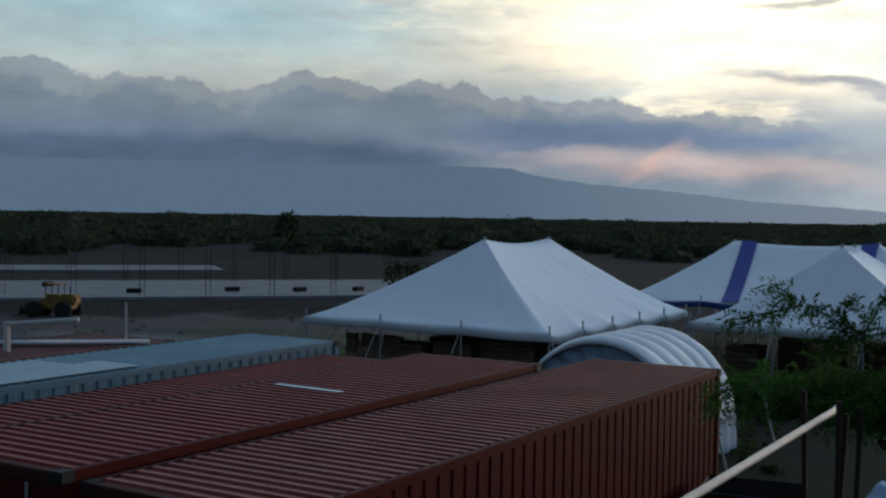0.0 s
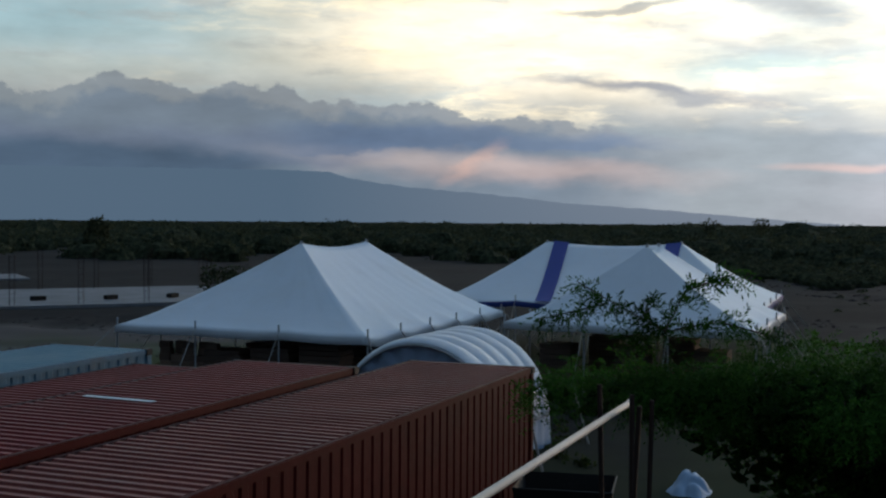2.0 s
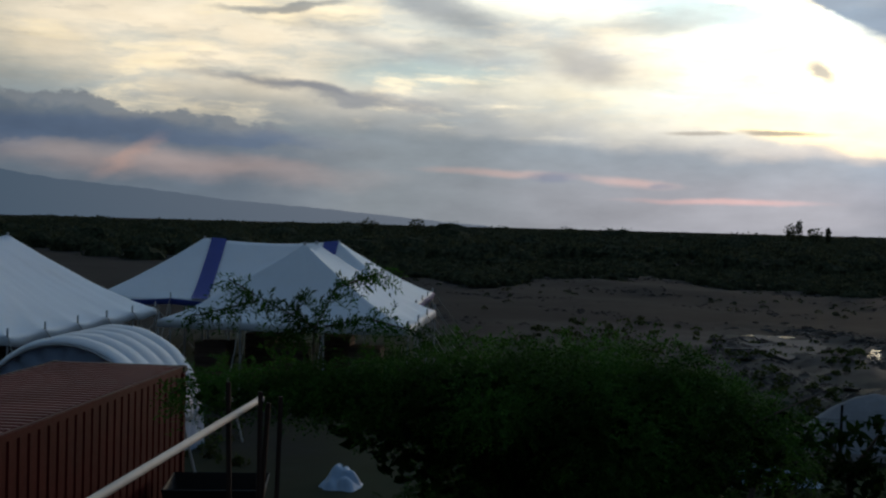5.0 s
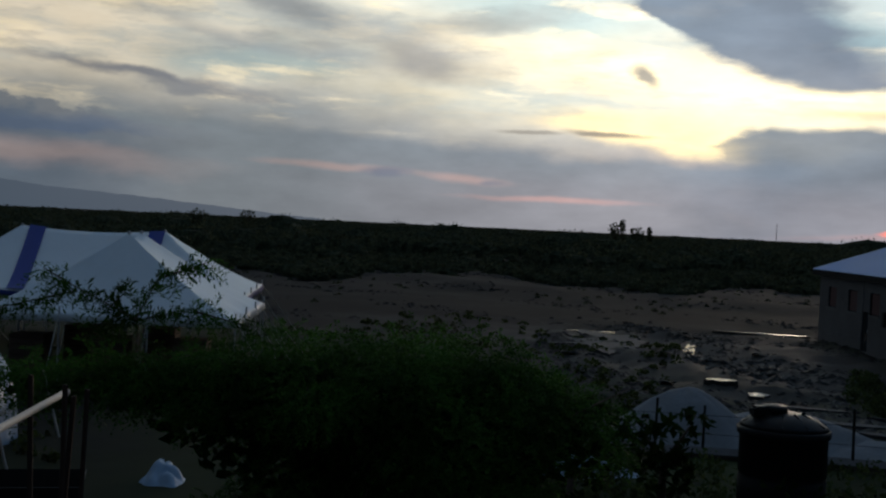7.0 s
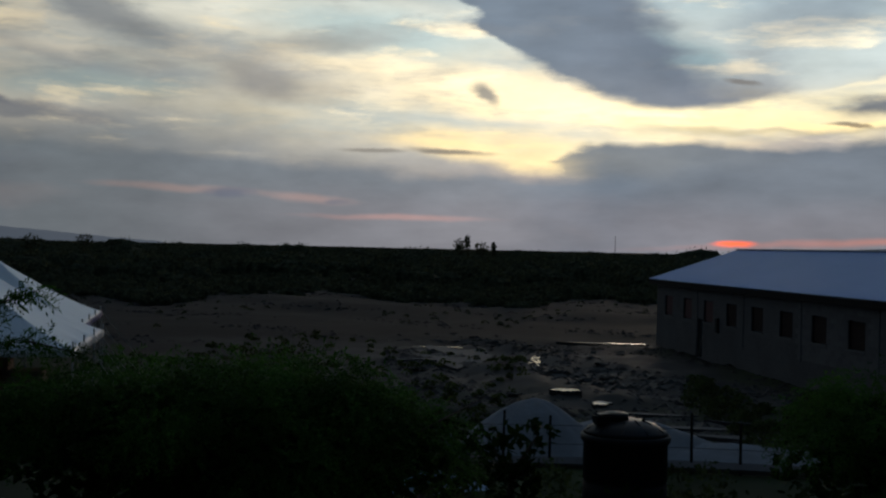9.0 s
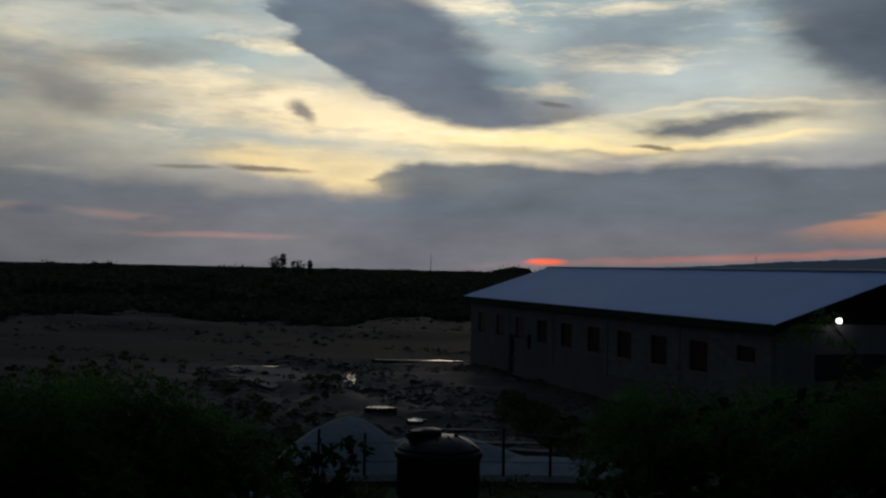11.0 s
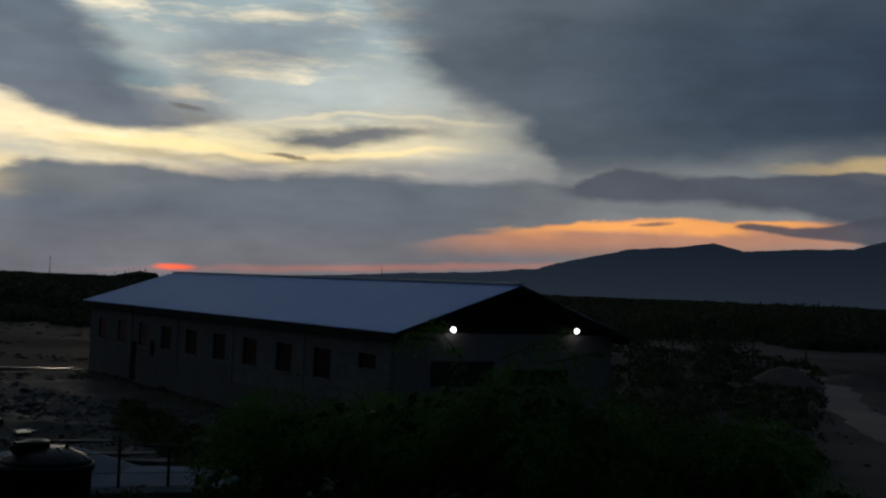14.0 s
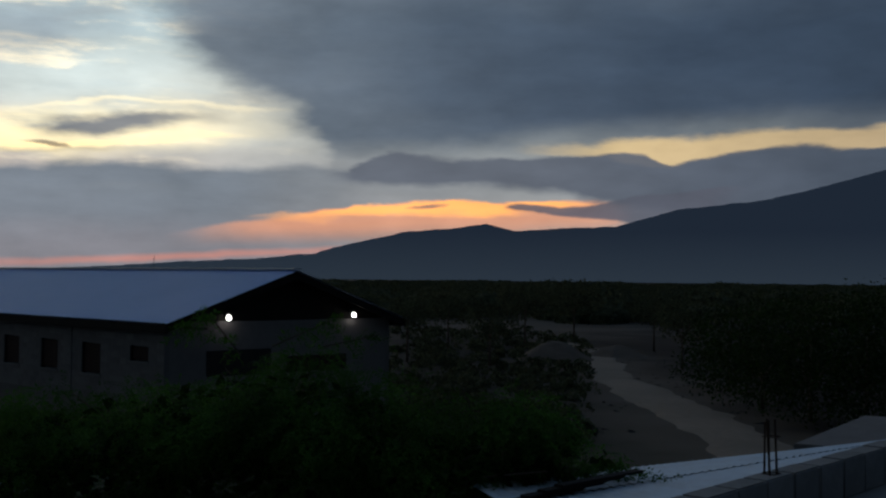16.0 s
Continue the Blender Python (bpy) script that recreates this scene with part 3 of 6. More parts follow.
def strip_mesh(name, pts, place, lo, hi, mat, crest=None):
    """A corrugated sheet: profile pts swept from lo to hi; place(s, out, w) gives the vertex."""
    v, f = [], []
    for s, o in pts:
        v += [place(s, o, lo), place(s, o, hi)]
    for i in range(len(pts) - 1):
        f.append((2 * i, 2 * i + 1, 2 * i + 3, 2 * i + 2))
    me = mesh_from(name, v, f, mat)
    if crest:
        # crests chalky, troughs dirty, with the ribs' light and shade put into these colours
        me.materials.append(crest)
        for i, p in enumerate(me.polygons):
            p.material_index = 1 if i % 4 == 2 else 0
    return me


SITE = 31.0  # the yard's axes are turned by this from north


def site(a, l, z=0.0):
    """Metres across and along the yard's axes, as a place."""
    s = radians(SITE)
    return Vector((a * math.cos(s) + l * math.sin(s), -a * math.sin(s) + l * math.cos(s), z))


# ---------------------------------------------------------------- ground
def ground_height(x, y):
    """Gentle unevenness, with churned mounds in the mud and spoil along the cleared strip."""
    d = math.hypot(x, y)
    az = math.degrees(math.atan2(x, y))
    h = 0.10 * noise.noise((x * 0.12, y * 0.12, 0.3)) * min(1, d / 25)
    mud = max(0, 1 - ((az - 47) / 13) ** 2) * max(0, 1 - ((d - 50) / 24) ** 2)
    h += mud * (0.30 * noise.noise((x * 0.35, y * 0.35, 4)) + 0.38 * abs(noise.noise((x * 0.7, y * 0.7, 7))) + 0.16 * noise.noise((x * 1.9, y * 1.9, 2)) - 0.12)
    ditch = math.exp(-((az - 46.4) / 0.5) ** 2) * (49 < d < 59)
    h *= 1 - ditch
    spoil = max(0, 1 - ((d - 105) / 28) ** 2) * (az > 20) * (az < 62)
    h += spoil * (0.7 * max(0, noise.noise((x * 0.09, y * 0.09, 1.5))) + 0.3 * noise.noise((x * 0.3, y * 0.3, 2)))
    left = max(0, 1 - ((d - 58) / 14) ** 2) * (az < 5) * (az > -40)
    h += left * 0.28 * noise.noise((x * 0.3, y * 0.3, 12))
    return h - 0.05


def build_ground():
    angles = [radians(a) for a in np.concatenate([np.arange(-30, 112, 0.4), np.arange(112, 330, 6.0)])]
    radii = [3.0]
    while radii[-1] < 4900:
        radii.append(radii[-1] * (1.028 if radii[-1] < 30 else 1.016 if radii[-1] < 70 else 1.028 if radii[-1] < 160 else 1.12))
    v = [(0, 0, -0.05)]
    for r in radii:
        for a in angles:
            x, y = r * math.sin(a), r * math.cos(a)
            v.append((x, y, ground_height(x, y) if 12 < r < 160 else -0.05))
    n, f = len(angles), []
    f += [(0, 1 + (i + 1) % n, 1 + i) for i in range(n)]
    for k in range(len(radii) - 1):
        b0, b1 = 1 + k * n, 1 + (k + 1) * n
        f += [(b0 + i, b0 + (i + 1) % n, b1 + (i + 1) % n, b1 + i) for i in range(n)]
    m = material("bare_earth", (0.040, 0.035, 0.034), (0.023, 0.020, 0.019), 0.9, 0.0, 0.06, 0.9, 0.85, 0.5, (0.024, 0.020, 0.019), 0.035, 0.85, gloss=0.04)
    nt = m.node_tree
    bs = nt.nodes["Principled BSDF"]
    old = bs.inputs["Base Color"].links[0].from_socket
    co = nt.nodes.new("ShaderNodeTexCoord")

    def patch(x, y, rx, ry, turn, rgb, cover, soft=0.5):
        nonlocal old
        w = nt.nodes.new("ShaderNodeTexNoise")
        w.inputs["Scale"].default_value, w.inputs["Detail"].default_value = 0.16, 6
        nt.links.new(co.outputs["Object"], w.inputs["Vector"])
        ma = nt.nodes.new("ShaderNodeVectorMath")
        ma.operation = "MULTIPLY_ADD"
        k = min(rx, ry) * 1.3
        ma.inputs[1].default_value, ma.inputs[2].default_value = (k * 2, k * 2, 0), (-k, -k, 0)
        nt.links.new(w.outputs["Color"], ma.inputs[0])
        ad = nt.nodes.new("ShaderNodeVectorMath")
        nt.links.new(co.outputs["Object"], ad.inputs[0])
        nt.links.new(ma.outputs[0], ad.inputs[1])
        mp = nt.nodes.new("ShaderNodeMapping")
        mp.vector_type = "TEXTURE"
        mp.inputs["Location"].default_value, mp.inputs["Rotation"].default_value, mp.inputs["Scale"].default_value = (x, y, 0), (0, 0, radians(turn)), (rx, ry, 1e6)
        nt.links.new(ad.outputs[0], mp.inputs[0])
        ln = nt.nodes.new("ShaderNodeVectorMath")
        ln.operation = "LENGTH"
        nt.links.new(mp.outputs[0], ln.inputs[0])
        mr = nt.nodes.new("ShaderNodeMapRange")
        mr.inputs["From Min"].default_value, mr.inputs["From Max"].default_value, mr.inputs["To Max"].default_value = 1 + soft, 1 - soft, cover
        nt.links.new(ln.outputs["Value"], mr.inputs[0])
        mx = nt.nodes.new("ShaderNodeMix")
        mx.data_type = "RGBA"
        mx.inputs["B"].default_value = (*rgb, 1)
        nt.links.new(mr.outputs[0], mx.inputs["Factor"])
        nt.links.new(old, mx.inputs["A"])
        old = mx.outputs["Result"]
        return mr.outputs[0]

    patch(-12, 52, 16, 5, 0, (0.125, 0.108, 0.10), 0.8)           # trampled pale soil before the slabs
    patch(-9, 47, 7, 1.6, -8, (0.27, 0.26, 0.27), 0.8)           # spilled cement
    patch(0, 43, 11, 5.5, -20, (0.06, 0.075, 0.032), 0.85)       # grass round the white tent
    patch(22, 40, 16, 9, -30, (0.055, 0.07, 0.03), 0.9)          # grass behind the trees
    patch(57, 84, 45, 12, -32, (0.034, 0.031, 0.031), 0.8)          # graded strip
    wet = patch(39, 36, 15, 13, -35, (0.033, 0.030, 0.030), 0.9)  # churned wet mud
    patch(46, 50, 22, 7, -44, (0.024, 0.020, 0.019), 0.8)         # dark churned swath
    patch(62, 70, 26, 4, -38, (0.03, 0.025, 0.023), 0.7)
    patch(30, 62, 14, 3, -20, (0.028, 0.023, 0.022), 0.65)
    for q, (a, d, rx) in enumerate(((24, 92, 9), (29, 78, 8), (33, 104, 12), (37, 84, 7), (41, 96, 10), (45, 80, 9), (49, 104, 12), (53, 90, 10), (36, 68, 7), (57, 104, 9))):
        patch(d * math.sin(radians(a)), d * math.cos(radians(a)), rx, 1.3 + 0.5 * (q % 3), -a + 6 * math.sin(q * 2.3), (0.020, 0.018, 0.018), 0.75, 0.8)   # streaks of dark spoil
    patch(40, 58, 30, 4, -12, (0.022, 0.019, 0.018), 0.6)
    patch(33, 22, 10, 5, -50, (0.075, 0.068, 0.066), 0.6)          # pale spill by the gravel
    patch(43, 25, 14, 2.2, 55, (0.055, 0.07, 0.03), 0.85)        # weeds along the long wall
    patch(26, 4, 20, 15, 0, (0.028, 0.032, 0.017), 0.9)          # weeds under the trees, shade put into this green and the next
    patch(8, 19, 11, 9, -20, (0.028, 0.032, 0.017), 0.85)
    patch(64, 10, 22, 9, 0, (0.052, 0.046, 0.038), 0.8)
    patch(130, 14, 26, 14, 0, (0.12, 0.10, 0.085), 0.7)          # bare ground past the thorn trees
    for q in range(9):                                           # sand trodden out of the track
        u = q / 8
        a, d = radians(86.2 + 5.0 * u + 6.5 * u ** 3), 96 - 68 * u
        patch(0.2 + d * math.sin(a), d * math.cos(a), 3.6 + 1.2 * u, 2.4 + 2.4 * u, 0, (0.145, 0.115, 0.096), 0.75, 0.7)
    patch(20, 22, 9, 7, -40, (0.05, 0.065, 0.028), 0.8)
    patch(300, 400, 700, 200, -35, (0.06, 0.07, 0.035), 0.8)
    nt.links.new(old, bs.inputs["Base Color"])
    ro = bs.inputs["Roughness"].links[0].from_socket
    mm = nt.nodes.new("ShaderNodeMath")
    mm.operation = "MULTIPLY_ADD"
    mm.inputs[1].default_value = -0.22
    nt.links.new(wet, mm.inputs[0])
    nt.links.new(ro, mm.inputs[2])
    nt.links.new(mm.outputs[0], bs.inputs["Roughness"])
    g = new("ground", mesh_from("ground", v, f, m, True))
    tagged(g, "grey-brown bare earth with wet mud, weeds and pale spills", "ground", kind="structure")


build_ground()


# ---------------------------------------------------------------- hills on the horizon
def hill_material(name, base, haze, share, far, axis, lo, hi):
    """Slopes with painted-in haze: a glow going between two colours along an axis."""
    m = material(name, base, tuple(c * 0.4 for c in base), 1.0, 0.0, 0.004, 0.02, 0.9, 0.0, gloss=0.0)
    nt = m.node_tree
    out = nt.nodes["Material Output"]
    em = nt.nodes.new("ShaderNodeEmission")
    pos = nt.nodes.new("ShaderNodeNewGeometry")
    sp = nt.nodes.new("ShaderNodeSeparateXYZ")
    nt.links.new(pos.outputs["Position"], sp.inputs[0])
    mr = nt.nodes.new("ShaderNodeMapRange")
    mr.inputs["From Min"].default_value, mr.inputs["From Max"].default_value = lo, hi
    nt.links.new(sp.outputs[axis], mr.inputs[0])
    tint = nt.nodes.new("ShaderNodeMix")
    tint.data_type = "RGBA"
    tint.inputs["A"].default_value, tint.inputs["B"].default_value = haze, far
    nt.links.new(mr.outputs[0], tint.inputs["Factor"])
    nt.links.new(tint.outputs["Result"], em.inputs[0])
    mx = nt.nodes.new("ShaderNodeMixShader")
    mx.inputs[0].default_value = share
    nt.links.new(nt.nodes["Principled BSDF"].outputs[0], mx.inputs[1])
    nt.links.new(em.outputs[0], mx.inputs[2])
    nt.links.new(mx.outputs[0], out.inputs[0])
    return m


def build_hills(name, lo, hi, dist, rise, mat, label):
    """A range of hills round the horizon; rise(bearing) is the crest's height in degrees."""
    v, f = [], []
    steps, rows = int((hi - lo) / 0.2), 14
    for i in range(steps + 1):
        az = lo + (hi - lo) * i / steps
        top = max(rise(az), 0) * math.pi / 180 * dist + EYE_Z
        for k in range(rows + 1):
            u = k / rows
            d = dist * (0.93 + 0.07 * u)
            gully = 1 - 0.22 * (1 - u) * abs(noise.noise((az * 0.35, u * 2.0, 2)))
            z = top * (u ** 0.8) * (gully if k < rows else 1.0) - (3 if k == 0 else 0)
            a = radians(az + 0.35 * noise.noise((az * 0.5, u * 3, 5)) * (1 - u))
            v.append((d * math.sin(a), d * math.cos(a), z))
    for i in range(steps):
        for k in range(rows):
            b = i * (rows + 1) + k
            f.append((b, b + rows + 1, b + rows + 2, b + 1))
    o = new(name, mesh_from(name, v, f, mat, True))
    return tagged(o, label, "hills", kind="structure")


# both ranges glow faintly, the distance haze being part of their colour
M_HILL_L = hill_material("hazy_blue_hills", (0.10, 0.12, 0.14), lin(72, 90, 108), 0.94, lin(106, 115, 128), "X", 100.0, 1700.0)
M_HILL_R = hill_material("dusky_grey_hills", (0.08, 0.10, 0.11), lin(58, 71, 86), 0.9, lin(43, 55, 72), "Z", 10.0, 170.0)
CREST_L = [(-40, 2.4), (-4, 2.5), (0.9, 2.48), (3.2, 2.42), (4.65, 2.05), (7.1, 1.7), (9, 1.55), (11.5, 1.35), (15, 0.95), (20, 0.62), (26, 0.12), (28, 0.0)]
CREST_R = [(60, 0.25), (64.1, 0.46), (67.2, 0.7), (70.8, 0.89), (73.8, 1.21), (74.9, 1.56), (78.3, 2.33), (80.5, 2.5), (82.2, 2.77), (83.6, 2.4), (86.1, 2.57), (88.6, 2.66), (91.6, 3.5), (95.6, 3.93), (97.9, 4.44), (101.1, 5.3), (108, 6.2), (122, 5.4), (150, 2)]


def crest(pts, a):
    return float(np.interp(a, [p for p, h in pts], [h for p, h in pts])) + 0.04 * noise.noise((a * 1.3, 7, 0)) + 0.03 * noise.noise((a * 3.1, 9, 0))


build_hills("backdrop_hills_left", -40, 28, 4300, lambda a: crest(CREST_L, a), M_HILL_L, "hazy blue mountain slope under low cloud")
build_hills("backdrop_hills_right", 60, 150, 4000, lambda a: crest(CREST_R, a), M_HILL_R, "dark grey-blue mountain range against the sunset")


# ---------------------------------------------------------------- shipping containers
def container(label, across, along, wide, length, top, mat_roof, mat_side, height=2.59, pitch=0.21, crest=None):
    c = thing("shipping_container", pose(*site(across, along), 0, 0, -SITE), label, "shipping container", "shipping containers in the yard")
    z0 = top - height
    pts = wave(length - 0.24, pitch, 0.026, 0.12)
    child("roof_sheet", strip_mesh("roof_sheet", pts, lambda s, o, w: (w, s, top - 0.028 + o), 0.09, wide - 0.09, mat_roof, crest), c)
    sp = wave(length - 0.3, 0.28, -0.018, 0.15)
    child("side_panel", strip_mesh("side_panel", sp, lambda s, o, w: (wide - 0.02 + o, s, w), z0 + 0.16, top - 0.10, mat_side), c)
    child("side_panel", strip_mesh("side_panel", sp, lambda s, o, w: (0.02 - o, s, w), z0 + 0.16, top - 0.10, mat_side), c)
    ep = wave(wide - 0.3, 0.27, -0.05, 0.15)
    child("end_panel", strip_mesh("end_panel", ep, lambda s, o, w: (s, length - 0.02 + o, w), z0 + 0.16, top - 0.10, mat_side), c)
    for x0 in (0.15, wide / 2 + 0.01):
        d = part("door", box_bm(x0, x0 + wide / 2 - 0.16, 0.02, 0.07, z0 + 0.17, top - 0.13, 0.01), mat_side, c)
        for k in (0.25, 0.72):
            x = x0 + k * (wide / 2 - 0.16)
            part("lock_rod", rod_bm((x, -0.01, z0 + 0.18), (x, -0.01, top - 0.14), 0.018), M_POLE, d)
    for x in (0.0, wide - 0.09):
        part("top_rail", box_bm(x, x + 0.09, 0.1, length - 0.1, top - 0.11, top - 0.002, 0.012), M_RUST if x == 0 else mat_side, c)
        part("bottom_rail", box_bm(x, x + 0.09, 0.1, length - 0.1, z0, z0 + 0.16, 0.01), mat_side, c)
    for y in (0.0, length - 0.12):
        part("end_rail", box_bm(0.1, wide - 0.1, y, y + 0.12, top - 0.13, top - 0.004, 0.012), M_RUST, c)
        part("end_sill", box_bm(0.1, wide - 0.1, y, y + 0.12, z0, z0 + 0.16, 0.01), mat_side, c)
        for x in (0.0, wide - 0.15):
            part("corner_post", box_bm(x, x + 0.15, y if y == 0 else y - 0.03, y + 0.15 if y == 0 else y + 0.12, z0 + 0.12, top - 0.12, 0.012), mat_side, c)
            for z in (z0, top - 0.12):
                part("corner_casting", box_bm(x - 0.006, x + 0.172, (y if y == 0 else y - 0.06) - 0.006, (y + 0.18 if y == 0 else y + 0.12) + 0.006, z, z + 0.124, 0.015), M_DARK, c)
    if z0 > 0.03:
        for y in (0.2, length - 0.5):
            for x in (0.0, wide - 0.3):
                part("timber_block", box_bm(x, x + 0.3, y, y + 0.3, -0.15, z0, 0.01), M_TIMBER, c)
    return c


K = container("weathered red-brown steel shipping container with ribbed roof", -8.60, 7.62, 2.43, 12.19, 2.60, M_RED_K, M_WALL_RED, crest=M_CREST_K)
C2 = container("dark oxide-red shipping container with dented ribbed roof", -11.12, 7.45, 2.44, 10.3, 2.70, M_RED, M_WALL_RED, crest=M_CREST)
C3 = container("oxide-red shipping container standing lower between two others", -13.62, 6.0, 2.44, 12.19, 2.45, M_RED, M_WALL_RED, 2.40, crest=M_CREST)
C4 = container("blue-green shipping container with faded roof", -16.35, 6.9, 2.44, 12.19, 2.62, M_BLUE_ROOF, M_BLUE_WALL, crest=M_CREST_BLUE)
C5 = container("dull brown shipping container with pipes lying on it", -19.05, 4.95, 2.44, 12.19, 2.60, M_BROWN, M_BROWN)


# ---------------------------------------------------------------- tents
def pole_tent(label, cx, cy, turn, half_w, half_l, r0, r1, peak, eave, poles_w, poles_l, stripes=False, hem=None):
    """A pole tent: long axis on local y with a ridge from r0 to r1."""
    t = thing("pole_tent", pose(cx, cy, 0, 0, 0, -turn), label, "tent", "white event tents")
    per = []
    nw, nl, sub = poles_w - 1, poles_l - 1, 10
    for i in range(nl * sub):
        per.append((half_w, -half_l + 2 * half_l * i / (nl * sub), i % sub / sub))
    for i in range(nw * sub):
        per.append((half_w - 2 * half_w * i / (nw * sub), half_l, i % sub / sub))
    for i in range(nl * sub):
        per.append((-half_w, half_l - 2 * half_l * i / (nl * sub), i % sub / sub))
    for i in range(nw * sub):
        per.append((-half_w + 2 * half_w * i / (nw * sub), -half_l, i % sub / sub))
    rings, n = 18, len(per)
    v, f, blue = [], [], []
    for px, py, u in per:
        ry = r0 + (r1 - r0) * (py + half_l) / (2 * half_l)
        mid = (r0 + r1) / 2
        e = (r1 - r0) / 2
        scallop = math.sin(math.pi * u) * (1.4 if abs(abs(px) - half_w) < 1e-6 else 0.3)
        for k in range(rings + 1):
            s = k / rings
            x, y = px * s * (1 - 0.018 * scallop * s ** 8), ry + (py - ry) * s
            if abs(py) >= half_l - 1e-6:
                y = ry + (py * (1 - 0.015 * scallop * s ** 4) - ry) * s
            z = eave + (peak - eave) * (1 - s) ** 1.22 - 0.085 * scallop * s ** 10
            z -= 0.16 * max(0, 1 - ((ry - mid) / max(e, 0.1)) ** 2) * (1 - s)
            z += 0.025 * noise.noise((x * 1.1, y * 1.1, cx)) * s + 0.012 * noise.noise((x * 3, y * 3, cy))
            fold = noise.noise((px * 1.5, py * 1.5, cx + cy)) + 0.6 * noise.noise((px * 3.7, py * 3.7, cx))
            z += 0.075 * fold * s ** 1.5 * (1 - s) ** 0.6
            v.append((x, y, z))
    R = rings + 1
    for i in range(n):
        j = (i + 1) % n
        for k in range(rings):
            f.append((i * R + k, i * R + k + 1, j * R + k + 1, j * R + k))
    can = child("canopy", mesh_from("canopy", v, f, M_CANVAS, True), t)
    so = can.modifiers.new("thick", "SOLIDIFY")
    so.thickness = 0.012
    # the hem hanging from the edge
    hv, hf = [], []
    for i, (px, py, u) in enumerate(per):
        x, y, z = v[i * R + rings]
        hv += [(x * 1.004, y * 1.004, z + 0.004), (x * 1.008, y * 1.008, z - 0.20), (x * 1.0, y * 1.0, z - 0.20), (x * 0.997, y * 0.997, z - 0.01)]
    for i in range(n):
        j = (i + 1) % n
        for k in range(3):
            hf.append((i * 4 + k, i * 4 + k + 1, j * 4 + k + 1, j * 4 + k))
    child("valance", mesh_from("valance", hv, hf, hem or M_CANVAS, True), t)
    if stripes:
        # blue bands sewn over the canopy beside each peak, running from the ridge to both edges
        for c0 in (r0, r1 - 0.62):
            for side in (1, -1):
                bv, bf = [], []
                for k in range(rings + 1):
                    for w in range(5):
                        s = k / rings
                        ys = c0 + 0.62 * w / 4
                        py = (ys - r0) / (r1 - r0) * 2 * half_l - half_l
                        wide = ys + ((0.30 + 0.36 * s) if c0 == r0 else 0.0)
                        u = ((py + half_l) / (2 * half_l) * nl) % 1
                        ry = ys
                        z = eave + (peak - eave) * (1 - s) ** 1.22 - 0.16 * max(0, 1 - ((ry - (r0 + r1) / 2) / ((r1 - r0) / 2)) ** 2) * (1 - s)
                        bv.append((side * half_w * s, wide, z + 0.03 - 0.02 * s))
                for k in range(rings):
                    for w in range(4):
                        b = k * 5 + w
                        bf.append((b, b + 1, b + 6, b + 5))
                child("stripe", mesh_from("stripe", bv, bf, M_CANVAS_BLUE, True), t, "dark blue canvas stripe")
    # poles, ropes, stakes
    pts = [(half_w, -half_l + 2 * half_l * i / nl) for i in range(nl + 1)] + [(-half_w, -half_l + 2 * half_l * i / nl) for i in range(nl + 1)]
    pts += [(-half_w + 2 * half_w * i / nw, y) for i in range(1, nw) for y in (-half_l, half_l)]
    pole_me = rope_me = None
    for x, y in pts:
        if pole_me is None:
            p = part("side_pole", rod_bm((0, 0, -0.15), (0, 0, eave + 0.22), 0.03, 0.026), M_POLE, t)
            pole_me = p.data
        else:
            p = child("side_pole", pole_me, t)
        p.location = (x * 0.995, y * 0.995, 0)
        ox = math.copysign(1.5, x) if abs(abs(x) - half_w) < 1e-6 else 0
        oy = math.copysign(1.5, y) if abs(abs(y) - half_l) < 1e-6 else 0
        part("guy_rope", rod_bm((x, y, eave), (x + ox, y + oy, 0.05), 0.012, sides=5), M_ROPE, t)
        part("stake", rod_bm((x + ox, y + oy, -0.2), (x + ox * 1.04, y + oy * 1.04, 0.28), 0.018, sides=6), M_REBAR, t)
    for ry in (r0, r1):
        part("centre_pole", rod_bm((0, ry, -0.1), (0, ry, peak + 0.06), 0.05), M_POLE, t)
    return t


pole_tent("white canvas pole tent with twin peaks over stacked blocks", 2.10, 36.55, 31.6, 4.05, 5.2, -1.6, 2.8, 4.52, 2.15, 4, 6)
pole_tent("white pole tent with dark blue stripes and valance", 14.6, 45.8, 119.4, 4.25, 6.25, -3.0, 2.6, 4.40, 2.15, 4, 5, True, M_CANVAS_BLUE)
pole_tent("white pole tent behind the feathery tree", 12.53, 35.57, 31.3, 3.75, 3.75, -0.9, 0.9, 4.48, 2.15, 4, 4)


# ---------------------------------------------------------------- long block building
HB = 34.4
WL, WD, WH, RH = 30.8, 9.75, 3.70, 5.33   # length, depth, wall height, ridge height
house = thing("block_building", pose(34.85, 14.75, 0, 0, 0, -HB), "long grey block building with blue-grey metal gable roof and dark windows", "building")
# local x: out to the far side (right), local y: along the long wall away from the camera


